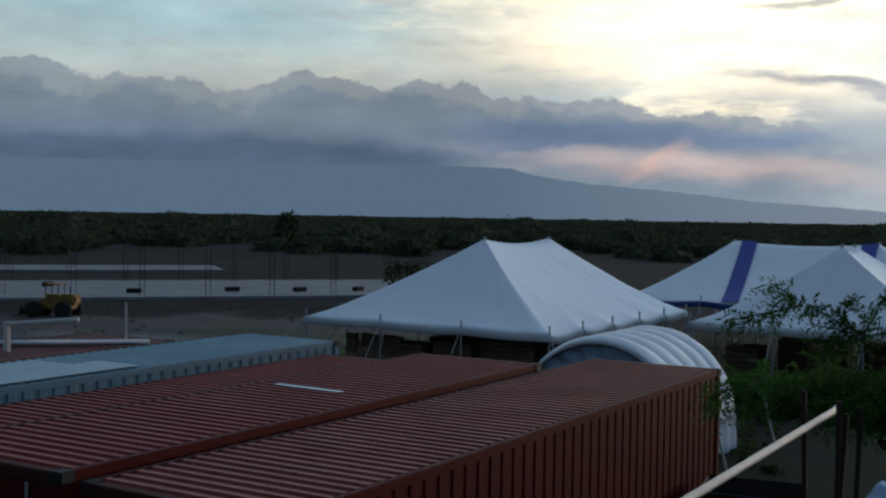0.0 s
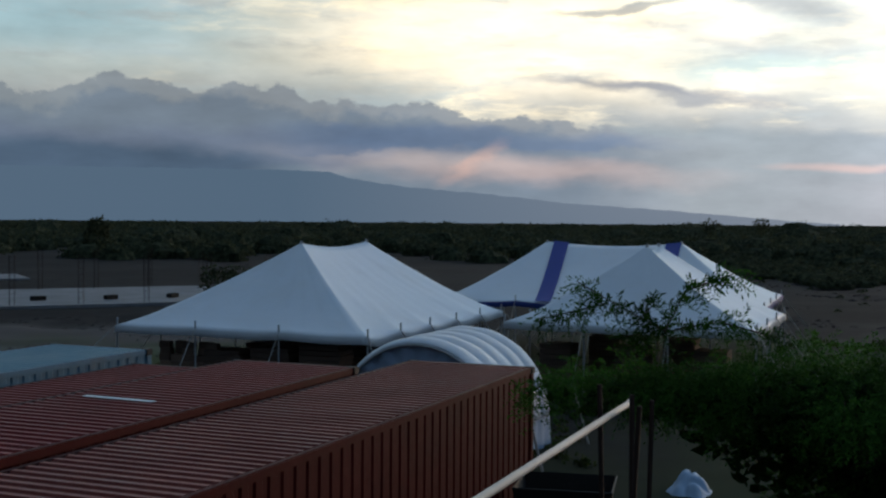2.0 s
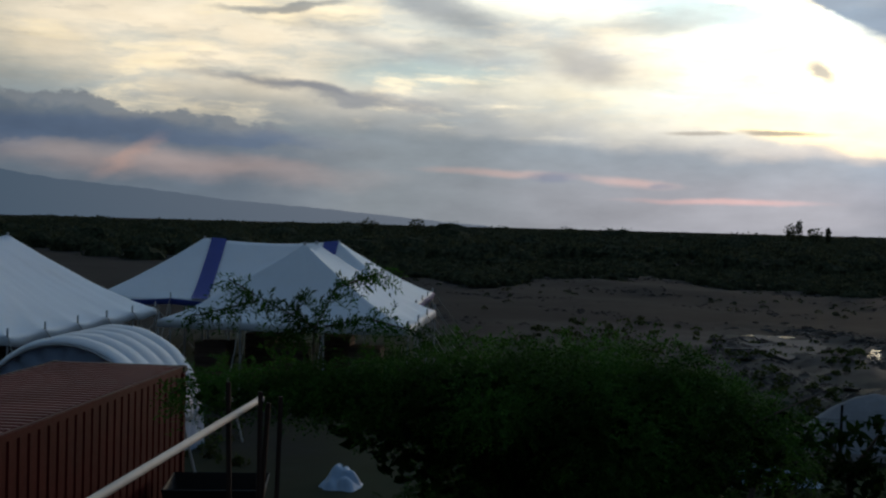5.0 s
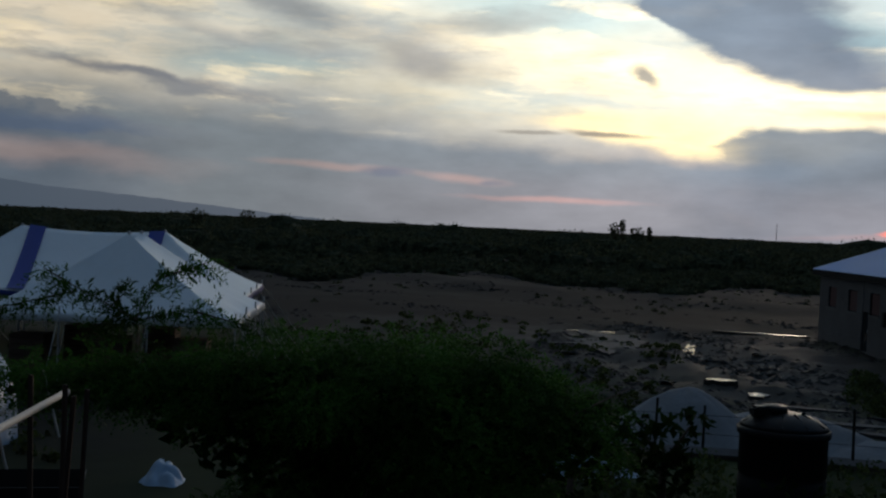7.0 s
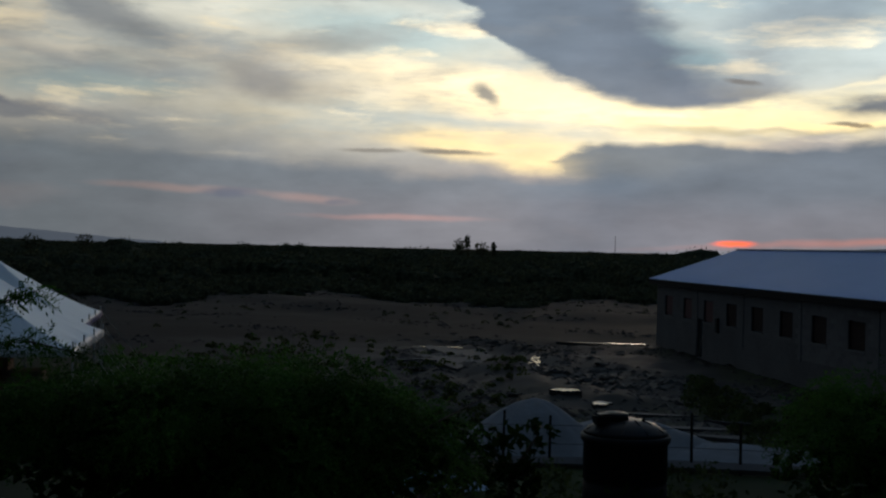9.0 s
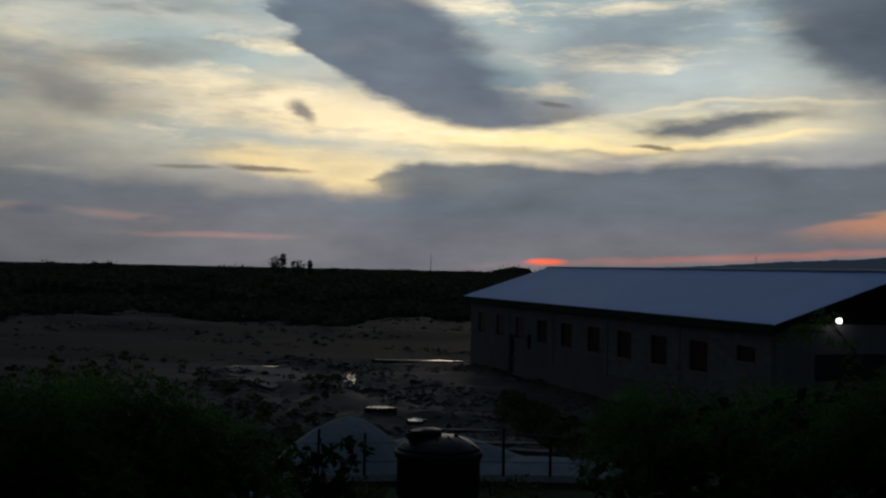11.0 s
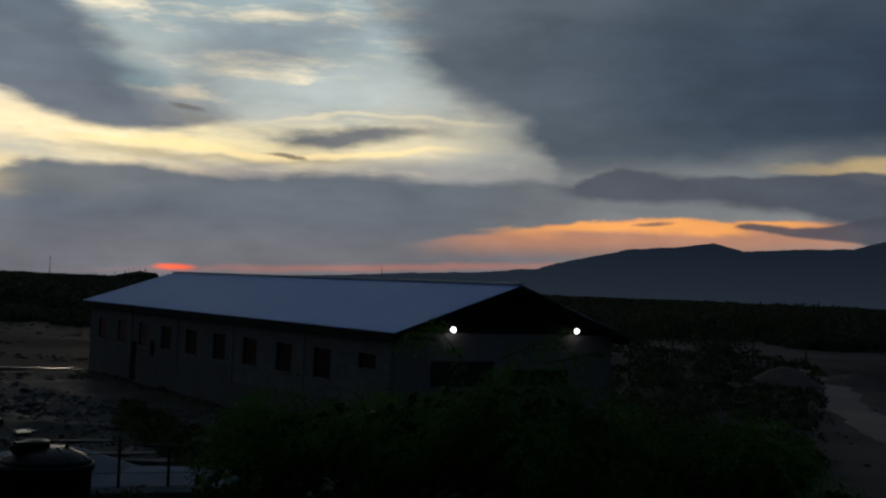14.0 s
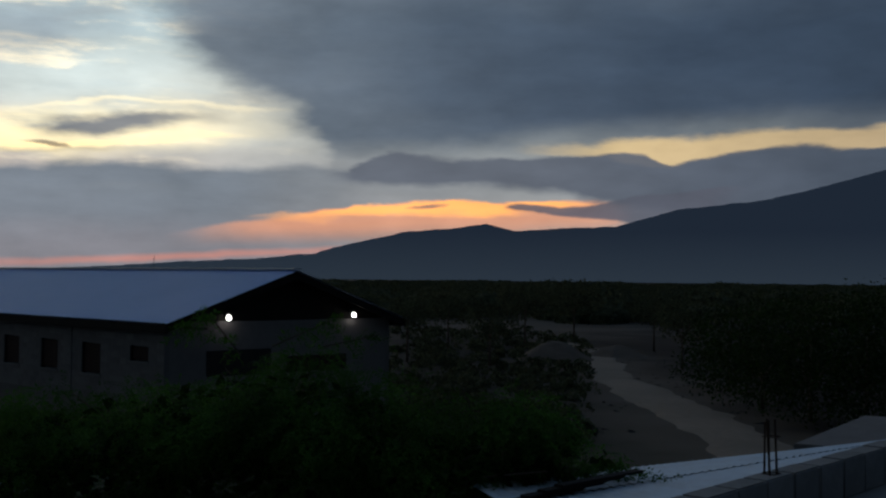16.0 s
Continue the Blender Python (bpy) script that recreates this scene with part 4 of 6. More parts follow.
def wall_with_openings(name, y0, y1, z1, holes, thick, parent, mat):
    """A wall on x = 0..thick with holes (y, z, width, height) cut right through."""
    ys = sorted({y0, y1, *[h[0] for h in holes], *[h[0] + h[2] for h in holes]})
    zs = sorted({-0.3, z1, *[h[1] for h in holes], *[h[1] + h[3] for h in holes]})
    ny, nz = len(ys) - 1, len(zs) - 1

    def solid(i, k):
        if not (0 <= i < ny and 0 <= k < nz):
            return False
        return not any(h[0] <= ys[i] and ys[i + 1] <= h[0] + h[2] and h[1] <= zs[k] and zs[k + 1] <= h[1] + h[3] for h in holes)

    bm = bmesh.new()
    for i in range(ny):
        for k in range(nz):
            if not solid(i, k):
                continue
            a, b, c, d = ys[i], ys[i + 1], zs[k], zs[k + 1]
            faces = [[(0, a, c), (0, a, d), (0, b, d), (0, b, c)], [(thick, a, c), (thick, b, c), (thick, b, d), (thick, a, d)]]
            if not solid(i - 1, k):
                faces.append([(0, a, c), (thick, a, c), (thick, a, d), (0, a, d)])
            if not solid(i + 1, k):
                faces.append([(0, b, c), (0, b, d), (thick, b, d), (thick, b, c)])
            if not solid(i, k - 1):
                faces.append([(0, a, c), (0, b, c), (thick, b, c), (thick, a, c)])
            if not solid(i, k + 1):
                faces.append([(0, a, d), (thick, a, d), (thick, b, d), (0, b, d)])
            for q in faces:
                bm.faces.new([bm.verts.new(p) for p in q])
    bmesh.ops.remove_doubles(bm, verts=bm.verts, dist=0.0005)
    return part(name, bm, mat, parent)


openings = [(0.95 + 3.02 * i, 1.80, 1.30, 1.07) for i in range(1, 10)]
short_window = (0.92, 2.40, 1.15, 0.50)
doorway = (23.5, -0.02, 0.92, 1.95)
front = wall_with_openings("long_wall", 0.0, WL, WH, openings + [short_window, doorway], 0.2, house, M_BLOCK)
back = wall_with_openings("back_wall", 0.0, WL, WH, [], 0.2, house, M_BLOCK)
back.location = (WD - 0.2, 0, 0)


def gable(y, parent, hole=None):
    bm = bmesh.new()
    pts = [(0.2, -0.3), (WD - 0.2, -0.3), (WD - 0.2, WH), (0.2, WH)]
    lo = [bm.verts.new((x, y, z)) for x, z in pts]
    face = bm.faces.new(lo)
    ex = bmesh.ops.extrude_face_region(bm, geom=[face])
    bmesh.ops.translate(bm, verts=[v for v in ex["geom"] if isinstance(v, bmesh.types.BMVert)], vec=(0, 0.2, 0))
    return part("end_wall", bm, M_PLASTER, parent)


gable(0.0, house)
gable(WL - 0.2, house)
part("dark_opening", box_bm(1.6, 4.2, -0.03, 0.05, 1.9, 2.75, 0.0), M_DARK, house, "dark boarded opening in the end wall")
part("dark_opening", box_bm(4.9, 7.6, -0.03, 0.05, 1.9, 2.45, 0.0), M_SHUTTER, house, "dark boarded opening in the end wall")

# shutters, sills and frames in the openings
for i, (y, z, w, h) in enumerate(openings + [short_window]):
    pale = i >= 6 and i < 9
    win = part("window", box_bm(0.10, 0.15, y + 0.04, y + w - 0.04, z + 0.04, z + h - 0.04, 0.005), M_SHUTTER_PALE if pale else M_SHUTTER, house, "faded red louvred shutter" if pale else "dark red-brown louvred shutter")
    for k in range(7 if h > 0.8 else 3):
        zz = z + 0.10 + k * (h - 0.2) / (6.5 if h > 0.8 else 3)
        part("slat", box_bm(0.07, 0.10, y + 0.07, y + w - 0.07, zz, zz + 0.07, 0.0), M_SHUTTER_PALE if pale else M_SHUTTER, win)
    part("window_frame", box_bm(0.05, 0.16, y, y + 0.04, z, z + h, 0.0), M_TIMBER, win)
    part("window_frame", box_bm(0.05, 0.16, y + w - 0.04, y + w, z, z + h, 0.0), M_TIMBER, win)
    part("window_sill", box_bm(-0.05, 0.1, y - 0.06, y + w + 0.06, z - 0.07, z - 0.003, 0.01), M_PLASTER, house)
y, z, w, h = doorway
dr = part("door", box_bm(0.08, 0.13, y + 0.03, y + w - 0.03, 0.0, h - 0.05, 0.005), M_GLASS_DARK, house, "dark plain door")
part("door_handle", box_bm(0.02, 0.08, y + 0.1, y + 0.14, 0.95, 1.07, 0.005), M_POLE, dr)
for yy in (5.95, 12.2, 18.2, 24.2):
    part("conduit", rod_bm((-0.03, yy, 0.9), (-0.03, yy, WH - 0.05), 0.035, sides=6), M_PLASTER, house)
part("ring_beam", box_bm(-0.02, 0.0, 0, WL, WH - 0.3, WH - 0.02, 0.0), M_PLASTER, house)
part("meter_box", box_bm(-0.12, 0.0, 21.2, 21.5, 1.4, 2.1, 0.01), M_TANK, house)

# roof: two corrugated slopes, fascia, ridge cap, dark gable infill
slope_run = WD / 2 + 0.3
drop = (RH - WH) / (WD / 2) * 0.3
rp = wave(WL + 1.2, 0.24, 0.03, -0.6)


def roof_point(side):
    def place(s, o, w):
        x = WD / 2 + side * w * slope_run
        return (x, s, RH - (RH - WH + drop) * w + 0.10 + o)
    return place


child("roof", strip_mesh("roof", rp, roof_point(-1), 0.0, 1.0, M_ZINC), house, "blue-grey corrugated metal roof slope")
child("roof", strip_mesh("roof", rp, roof_point(1), 0.0, 1.0, M_ZINC), house, "blue-grey corrugated metal roof slope")
M_RIDGE = material("bright_ridge_metal", (0.75, 0.76, 0.78), (0.65, 0.66, 0.68), 0.3, 0.8, 1, 12, 0.4, 0.05)
part("ridge_cap", box_bm(WD / 2 - 0.16, WD / 2 + 0.16, -0.62, WL + 0.62, RH + 0.13, RH + 0.18, 0.02), M_RIDGE, house)
for x in (-0.30, WD + 0.25):
    part("fascia", box_bm(x, x + 0.05, -0.6, WL + 0.6, WH - drop - 0.20, WH - drop + 0.06, 0.0), M_TIMBER, house)
for yy in (-0.55, WL + 0.5):
    bm = bmesh.new()
    for s in (-1, 1):
        a = [(WD / 2, RH + 0.06), (WD / 2 + s * slope_run, WH - drop + 0.06), (WD / 2 + s * slope_run, WH - drop - 0.2), (WD / 2, RH - 0.2)]
        vs = [bm.verts.new((x, yy, zz)) for x, zz in a] + [bm.verts.new((x, yy + 0.05, zz)) for x, zz in a]
        bm.faces.new(vs[:4]), bm.faces.new(vs[4:])
        for k in range(4):
            bm.faces.new((vs[k], vs[(k + 1) % 4], vs[4 + (k + 1) % 4], vs[4 + k]))
    part("barge_board", bm, M_TIMBER, house)
    bm = bmesh.new()
    yg = 0.05 if yy < 0 else WL - 0.1
    tri = [bm.verts.new(p) for p in ((0.1, yg, WH + 0.02), (WD - 0.1, yg, WH + 0.02), (WD / 2, yg, RH - 0.02))]
    bm.faces.new(tri)
    ex = bmesh.ops.extrude_face_region(bm, geom=bm.faces[:])
    bmesh.ops.translate(bm, verts=[v for v in ex["geom"] if isinstance(v, bmesh.types.BMVert)], vec=(0, 0.05, 0))
    part("gable_infill", bm, M_TIMBER, house)
for i in range(11):
    yy = i * WL / 10
    for s in (-1, 1):
        bm = rod_bm((WD / 2, yy, RH), (WD / 2 + s * slope_run * 0.98, yy, WH - drop + 0.02), 0.05, sides=4)
        part("rafter", bm, M_TIMBER, house)

# flood lamps under the gable
M_LAMP = bpy.data.materials.new("lit_lamp_glass")
M_LAMP.use_nodes = True
M_LAMP.node_tree.nodes["Principled BSDF"].inputs["Emission Color"].default_value = (1.0, 0.97, 0.9, 1)
M_LAMP.node_tree.nodes["Principled BSDF"].inputs["Emission Strength"].default_value = 14
for x, zz in ((2.3, 3.78), (7.78, 3.80)):
    lamp = thing("flood_lamp", house.matrix_basis @ pose(x, -0.16, zz + 0.1, 0, 0, 0), "lit white flood lamp on the gable end", "lamp", "gable lamps")
    part("bracket", box_bm(-0.03, 0.03, 0.0, 0.15, 0.02, 0.07, 0.0), M_DARK, lamp)
    part("housing", box_bm(-0.13, 0.13, -0.05, 0.08, -0.02, 0.14, 0.02), M_DARK, lamp)
    bm = bmesh.new()
    bmesh.ops.create_icosphere(bm, subdivisions=2, radius=0.115)
    part("bulb", bm, M_LAMP, lamp, "glowing white lamp", True).matrix_basis = Matrix.Translation((0, -0.06, -0.05)) @ Matrix.Scale(0.75, 4)


# ---------------------------------------------------------------- hoop shelter
hoop = thing("hoop_shelter", pose(3.30, 24.15, 0, 0, 0, -SITE), "silver-white sheeted hoop shelter with bulging ribs", "shelter")
HR, HL, HZ = 1.98, 3.5, 0.74
hv, hf = [], []
NA, NYS = 36, 66
for j in range(NYS + 1):
    y = HL * j / NYS
    bulge = abs(math.sin(math.pi * 5 * j / NYS)) ** 0.6
    for i in range(NA + 1):
        a = math.pi * i / NA
        r = HR * (0.945 + 0.055 * bulge) + 0.02 * noise.noise((i * 0.4, y * 2, 3))
        x, z = -r * math.cos(a), HZ + r * math.sin(a)
        hv.append((x, y, z))
for j in range(NYS):
    for i in range(NA):
        b = j * (NA + 1) + i
        hf.append((b, b + 1, b + NA + 2, b + NA + 1))
sheet = child("cover", mesh_from("cover", hv, hf, M_HOOP, True), hoop)
sheet.modifiers.new("thick", "SOLIDIFY").thickness = 0.015
for side in (-1, 1):
    bm = bmesh.new()
    g = bmesh.ops.create_grid(bm, x_segments=1, y_segments=24, size=0.5)
    for v in bm.verts:
        u, w = v.co.x + 0.5, v.co.y + 0.5
        v.co = (side * (HR * 0.97 + 0.05 * math.sin(w * 40) * (1 - u)), w * HL, 0.02 + u * (HZ + 0.02))
    part("skirt", bm, M_HOOP_BLUE, hoop, "pale blue tarpaulin skirt", True)
bm = bmesh.new()
prev = None
cen = bm.verts.new((0, 0.25, 1.1))
ring = []
for i in range(33):
    a = math.pi * i / 32
    ring.append(bm.verts.new((-HR * 0.93 * math.cos(a), 0.12 + 0.1 * math.sin(i * 2.1), HZ + HR * 0.93 * math.sin(a))))
for a, b in zip(ring, ring[1:]):
    bm.faces.new((cen, a, b))
part("end_sheet", bm, M_HOOP_BLUE, hoop, "pale blue end sheet, creased", True)
for j in range(6):
    y, r = HL * j / 5, HR * 0.93
    arc = [(-r * math.cos(math.pi * i / 16), y, HZ + r * math.sin(math.pi * i / 16)) for i in range(17)]
    part("hoop", tube_bm([(-r, y, 0), *arc, (r, y, 0)], 0.025), M_POLE, hoop, "", True)
for s, y in ((1, 0.3), (1, 3.9)):
    part("prop", rod_bm((s * 2.75, y, 0.0), (s * 2.35, y, 1.5), 0.03), M_PIPE, hoop)


# ---------------------------------------------------------------- roof deck under the camera
bm = box_bm(-0.85, 22, -14, 3.49, 3.42, 3.6, 0.0)
me = bpy.data.meshes.new("floor_roof_deck")
bm.to_mesh(me)
bm.free()
me.materials.append(M_CONCRETE)
deck = new("floor_roof_deck", me)
deck.matrix_basis = pose(0, 0, 0, 0, 0, -SITE)
tagged(deck, "grey concrete roof deck of an unfinished building", "roof deck", kind="structure")
# parapet course of the deck, with starter bars
M_COURSE = material("grey_block_course", (0.22, 0.215, 0.22), (0.15, 0.147, 0.15), 0.9, 0.0, 1.2, 16, 0.7, 0.4, (0.11, 0.105, 0.1), 1.6, 0.5, vary=0.10)
course = thing("parapet", pose(0, 0, 3.6, 0, 0, -SITE), "low grey concrete block parapet with mortar joints", "parapet")
blk = None
for i in range(50):
    x = -0.85 + i * 0.42
    if blk is None:
        b = part("block", box_bm(0, 0.405, -0.19, 0.0, 0.0, 0.295, 0.012), M_COURSE, course)
        blk = b.data
    else:
        b = child("block", blk, course)
    b.location = (x, 3.485 + 0.006 * math.sin(i * 5.1), 0.004 * math.sin(i * 3.3))
part("capping", box_bm(-0.85, 20.1, 3.31, 3.475, 0.0, 0.28, 0.0), M_PLASTER, course)


def starter_bars(a, l, height, lean):
    c = thing("starter_bars", pose(*site(a, l, 3.6), 0, 0, -SITE), "bundle of rusty rebar starter bars rising from the deck edge", "rebar", "starter bars")
    for i, (x, y) in enumerate(((-0.04, -0.03), (0.03, -0.04), (0.045, 0.03), (-0.025, 0.04))):
        part("bar", rod_bm((x, y, -0.02), (x + lean * (0.03 * i - 0.04), y + 0.02 * lean, height * (1 - 0.02 * i)), 0.008, sides=6), M_REBAR, c)
    for z in (0.3, 0.55):
        bm = bmesh.new()
        q = [(-0.045, -0.045, z), (0.05, -0.045, z), (0.05, 0.045, z), (-0.045, 0.045, z)]
        for k in range(4):
            rod_bm(q[k], q[(k + 1) % 4], 0.004, sides=5, bm=bm)
        part("tie", bm, M_REBAR, c)
    return c


starter_bars(-0.72, 3.36, 1.12, 1.0)
starter_bars(7.81, 3.40, 0.68, 1.2)
rail = thing("pipe_rail", pose(*site(-0.78, 0, 4.62), 0, 0, -SITE), "dirty white plastic pipe used as a hand rail", "rail")
part("pipe", rod_bm((-0.03, 0.2, -0.02), (0.04, 3.50, 0.03), 0.0098, sides=14), M_PIPE, rail, "", True)
bm = bmesh.new()
bmesh.ops.create_uvsphere(bm, u_segments=12, v_segments=8, radius=0.0125)
part("pipe_end", bm, M_PIPE, rail, "", True).location = (0.04, 3.5, 0.03)
for y in (0.25, 1.8):
    part("post", rod_bm((0, y, -1.02), (0, y, -0.02), 0.016), M_REBAR, rail)

# walls under the deck
for nm, x0, x1, y0, y1 in (("wall_deck_front", -0.6, 20, 3.2, 3.4), ("wall_deck_side", -0.6, -0.4, -13.5, 3.2)):
    bm = box_bm(x0, x1, y0, y1, -0.3, 3.415)
    me = bpy.data.meshes.new(nm)
    bm.to_mesh(me)
    bm.free()
    me.materials.append(M_BLOCK)
    w = new(nm, me)
    w.matrix_basis = pose(0, 0, 0, 0, 0, -SITE)
    tagged(w, "grey block wall below the roof deck", "wall", kind="structure")


def polar(az, d, z=0.0):
    a = radians(az)
    return Vector((0.2 + d * math.sin(a), -0.08 + d * math.cos(a), z))


# ---------------------------------------------------------------- lean-to roof beside the deck
lean = thing("lean_to_roof", pose(0, 0, 0), "pale blue-grey corrugated sheet roof over a lean-to", "roof")
e0, e1 = polar(82.5, 12.3, 3.02), polar(101.5, 17.8, 2.95)
n0, n1 = site(6.3, 3.6, 3.42), site(19.0, 3.6, 3.42)
sv, sf = [], []
NS = 120
for i in range(NS + 1):
    u = i / NS
    up = 0.018 if i % 2 else 0.0
    a, b = n0.lerp(n1, u), e0.lerp(e1, u)
    for w in (0.0, 0.34, 0.335, 0.67, 0.665, 1.0):
        p = a.lerp(b, w)
        sv.append((p.x, p.y, p.z + up + (0.012 if w in (0.335, 0.665) else 0.0)))
for i in range(NS):
    for k in (0, 2, 4):
        q = i * 6 + k
        sf.append((q, q + 1, q + 7, q + 6))
M_SHEET = material("pale_zinc_sheet", (0.46, 0.54, 0.64), (0.38, 0.45, 0.55), 0.4, 0.2, 0.8, 7, 0.6, 0.05, (0.26, 0.22, 0.20), 1.2, 0.35)
child("sheeting", mesh_from("sheeting", sv, sf, M_SHEET), lean)
for k in range(5):
    a, b = n0.lerp(n1, k / 4), e0.lerp(e1, k / 4)
    part("rafter", rod_bm(a - Vector((0, 0, 0.1)), b - Vector((0, 0, 0.1)), 0.05, sides=4), M_TIMBER, lean)
    part("post", rod_bm((b.x, b.y, -0.1), (b.x, b.y, b.z - 0.1), 0.05, sides=6), M_TIMBER, lean)
stack = thing("timber_offcuts", pose(*polar(86.6, 11.2, 3.17), 0, 0, -SITE - 4), "stepped dark boards lying on the sheet roof", "boards")
for i in range(4):
    part("board", box_bm(-0.75 + i * 0.22, 0.3 + i * 0.3, -0.12 - 0.02 * i, 0.0 - 0.02 * i, 0.0 + i * 0.026, 0.024 + i * 0.026, 0.003), M_TIMBER, stack)

# low flat-roofed shelter past the lean-to
shel = thing("concrete_shelter", pose(*polar(102.4, 21.0), 0, 0, -SITE + 8), "small concrete shelter with a flat slab roof and dark openings", "shelter")
part("roof_slab", box_bm(-1.7, 3.2, -1.4, 1.4, 2.45, 2.60, 0.02), M_BLOCK, shel)
for x in (-1.55, 0.2, 3.0):
    for y in (-1.25, 1.25):
        part("column", box_bm(x - 0.1, x + 0.1, y - 0.1, y + 0.1, -0.1, 2.45, 0.01), M_PLASTER, shel)
# dark panel standing in for the shade under the roof slab
part("back_wall", box_bm(-1.4, 2.9, 1.15, 1.25, -0.1, 2.44, 0.0), M_DARK, shel)
part("brace", rod_bm((-1.5, -1.25, 1.7), (-0.7, -1.25, 2.45), 0.05, sides=4), M_TIMBER, shel)

# ---------------------------------------------------------------- water tank, gravel, fence
tank = thing("water_tank", pose(*polar(50.9, 20.6, -0.06)), "black plastic water tank with domed lid", "water tank")


def lathe(profile, sides, mat, parent, name, label=""):
    v, f = [], []
    for r, z in profile:
        for i in range(sides):
            a = 2 * math.pi * i / sides
            v.append((r * math.cos(a), r * math.sin(a), z))
    for k in range(len(profile) - 1):
        for i in range(sides):
            j = (i + 1) % sides
            f.append((k * sides + i, k * sides + j, (k + 1) * sides + j, (k + 1) * sides + i))
    f.append(tuple(range(sides))[::-1])
    f.append(tuple((len(profile) - 1) * sides + i for i in range(sides)))
    return child(name, mesh_from(name, v, f, mat, True), parent, label)


lathe([(0.72, -0.2), (0.74, 0.1), (0.74, 0.55), (0.71, 0.58), (0.74, 0.62), (0.74, 1.2), (0.71, 1.23), (0.74, 1.27), (0.74, 1.9), (0.78, 1.93), (0.79, 2.02), (0.76, 2.06)], 40, M_TANK, tank, "body")
lathe([(0.755, 2.065), (0.70, 2.12), (0.55, 2.22), (0.36, 2.29), (0.24, 2.31)], 40, M_TANK, tank, "shoulder")
lathe([(0.23, 2.335), (0.23, 2.42), (0.20, 2.45), (0.06, 2.47)], 24, M_TANK, tank, "lid").location = (-0.16, 0.1, -0.03)
for i in range(10):
    a = 2 * math.pi * i / 10
    part("rib", rod_bm((0.30 * math.cos(a), 0.30 * math.sin(a), 2.315), (0.70 * math.cos(a), 0.70 * math.sin(a), 2.12), 0.02, sides=5), M_TANK, tank)
ob = part("inlet_box", box_bm(-0.62, -0.25, -0.12, 0.14, 2.22, 2.42, 0.04), M_TANK, tank)
ob.rotation_euler = (0, 0, radians(-20))


M_SPOIL = material("tipped_earth", (0.13, 0.105, 0.09), (0.085, 0.07, 0.06), 0.95, 0.0, 0.6, 6, 0.8, 0.6, gloss=0.05)


def heap(name, place, rx, ry, h, mat, label, category, seed, turn=0.0, creased=0.0):
    v, f = [], []
    n, rings = 64, 22
    v.append((0, 0, h))
    for k in range(1, rings + 1):
        s = k / rings
        for i in range(n):
            a = 2 * math.pi * i / n
            wob = 1 + 0.22 * noise.noise((math.cos(a) * 1.3, math.sin(a) * 1.3, seed))
            x, y = rx * s * wob * math.cos(a), ry * s * wob * math.sin(a)
            z = h * (0.5 + 0.5 * math.cos(math.pi * s)) ** 0.85 + 0.10 * h * noise.noise((x * 1.2, y * 1.2, seed)) * (1 - s) + 0.03 * noise.noise((x * 4, y * 4, seed)) - 0.14 * s + creased * (abs(noise.noise((x * 3, y * 3, seed + 2))) - 0.25) * (1 - s * s)
            v.append((x, y, z))
    f += [(0, 1 + i, 1 + (i + 1) % n) for i in range(n)]
    for k in range(rings - 1):
        for i in range(n):
            j = (i + 1) % n
            f.append((1 + k * n + i, 1 + (k + 1) * n + i, 1 + (k + 1) * n + j, 1 + k * n + j))
    o = new(name, mesh_from(name, v, f, mat, True))
    o.matrix_basis = pose(*place, 0, 0, turn)
    return tagged(o, label, category)


heap("mound_of_gravel", polar(46.3, 30.5), 2.7, 2.2, 1.25, M_GRAVEL, "pale white gravel tipped in a heap", "gravel heap", 3.0, -40)
heap("mound_of_gravel", polar(50.8, 31.5), 3.6, 2.4, 0.75, M_GRAVEL, "lower pale gravel heap running out beside the taller one", "gravel heap", 8.0, -45)
heap("mound_of_gravel", polar(56.0, 31.0), 4.2, 1.7, 0.25, M_GRAVEL, "thin spread of pale gravel", "gravel heap", 11.0, -52)
heap("mound_of_gravel", polar(40.0, 30.0), 2.4, 1.8, 0.75, M_GRAVEL, "pale gravel heap half hidden by leaves", "gravel heap", 15.0, -40)
heap("mound_of_earth", polar(85.8, 76.0), 3.6, 3.0, 1.2, M_SPOIL, "brown pile of tipped earth beside the track", "earth pile", 5.0)
heap("mound_of_earth", polar(88.8, 82.0), 3.4, 2.5, 0.7, M_SPOIL, "low pile of tipped earth", "earth pile", 6.0)

heap("white_tarpaulin", polar(20.8, 23.0), 0.6, 1.0, 0.38, M_HOOP_BLUE, "crumpled pale tarpaulin heaped on the grass", "tarpaulin", 31.0, -20.7, 0.35)
heap("blue_tarpaulin", polar(40.6, 25.0), 1.9, 0.9, 0.5, M_HOOP_BLUE, "pale blue tarpaulin spread over a low pile", "tarpaulin", 33.0, -35)
fence = thing("wire_fence", pose(0, 0, 0), "low fence of dark posts and wire on a kerb", "fence")
fp = [polar(38 + 2.3 * i, 27.6 + 0.12 * i) for i in range(11)]
for i, p in enumerate(fp):
    part("post", rod_bm((p.x, p.y, -0.2), (p.x + 0.03 * math.sin(i * 7), p.y, 1.25 + 0.12 * math.sin(i * 3)), 0.04, 0.03, sides=6), M_TIMBER, fence)
for z in (0.5, 0.95):
    for a, b in zip(fp, fp[1:]):
        part("wire", rod_bm((a.x, a.y, z), (b.x, b.y, z), 0.006, sides=4), M_DARK, fence)
for a, b in zip(fp, fp[1:]):
    part("kerb", rod_bm((a.x, a.y, 0.05), (b.x, b.y, 0.05), 0.14, sides=4), M_PLASTER, fence)


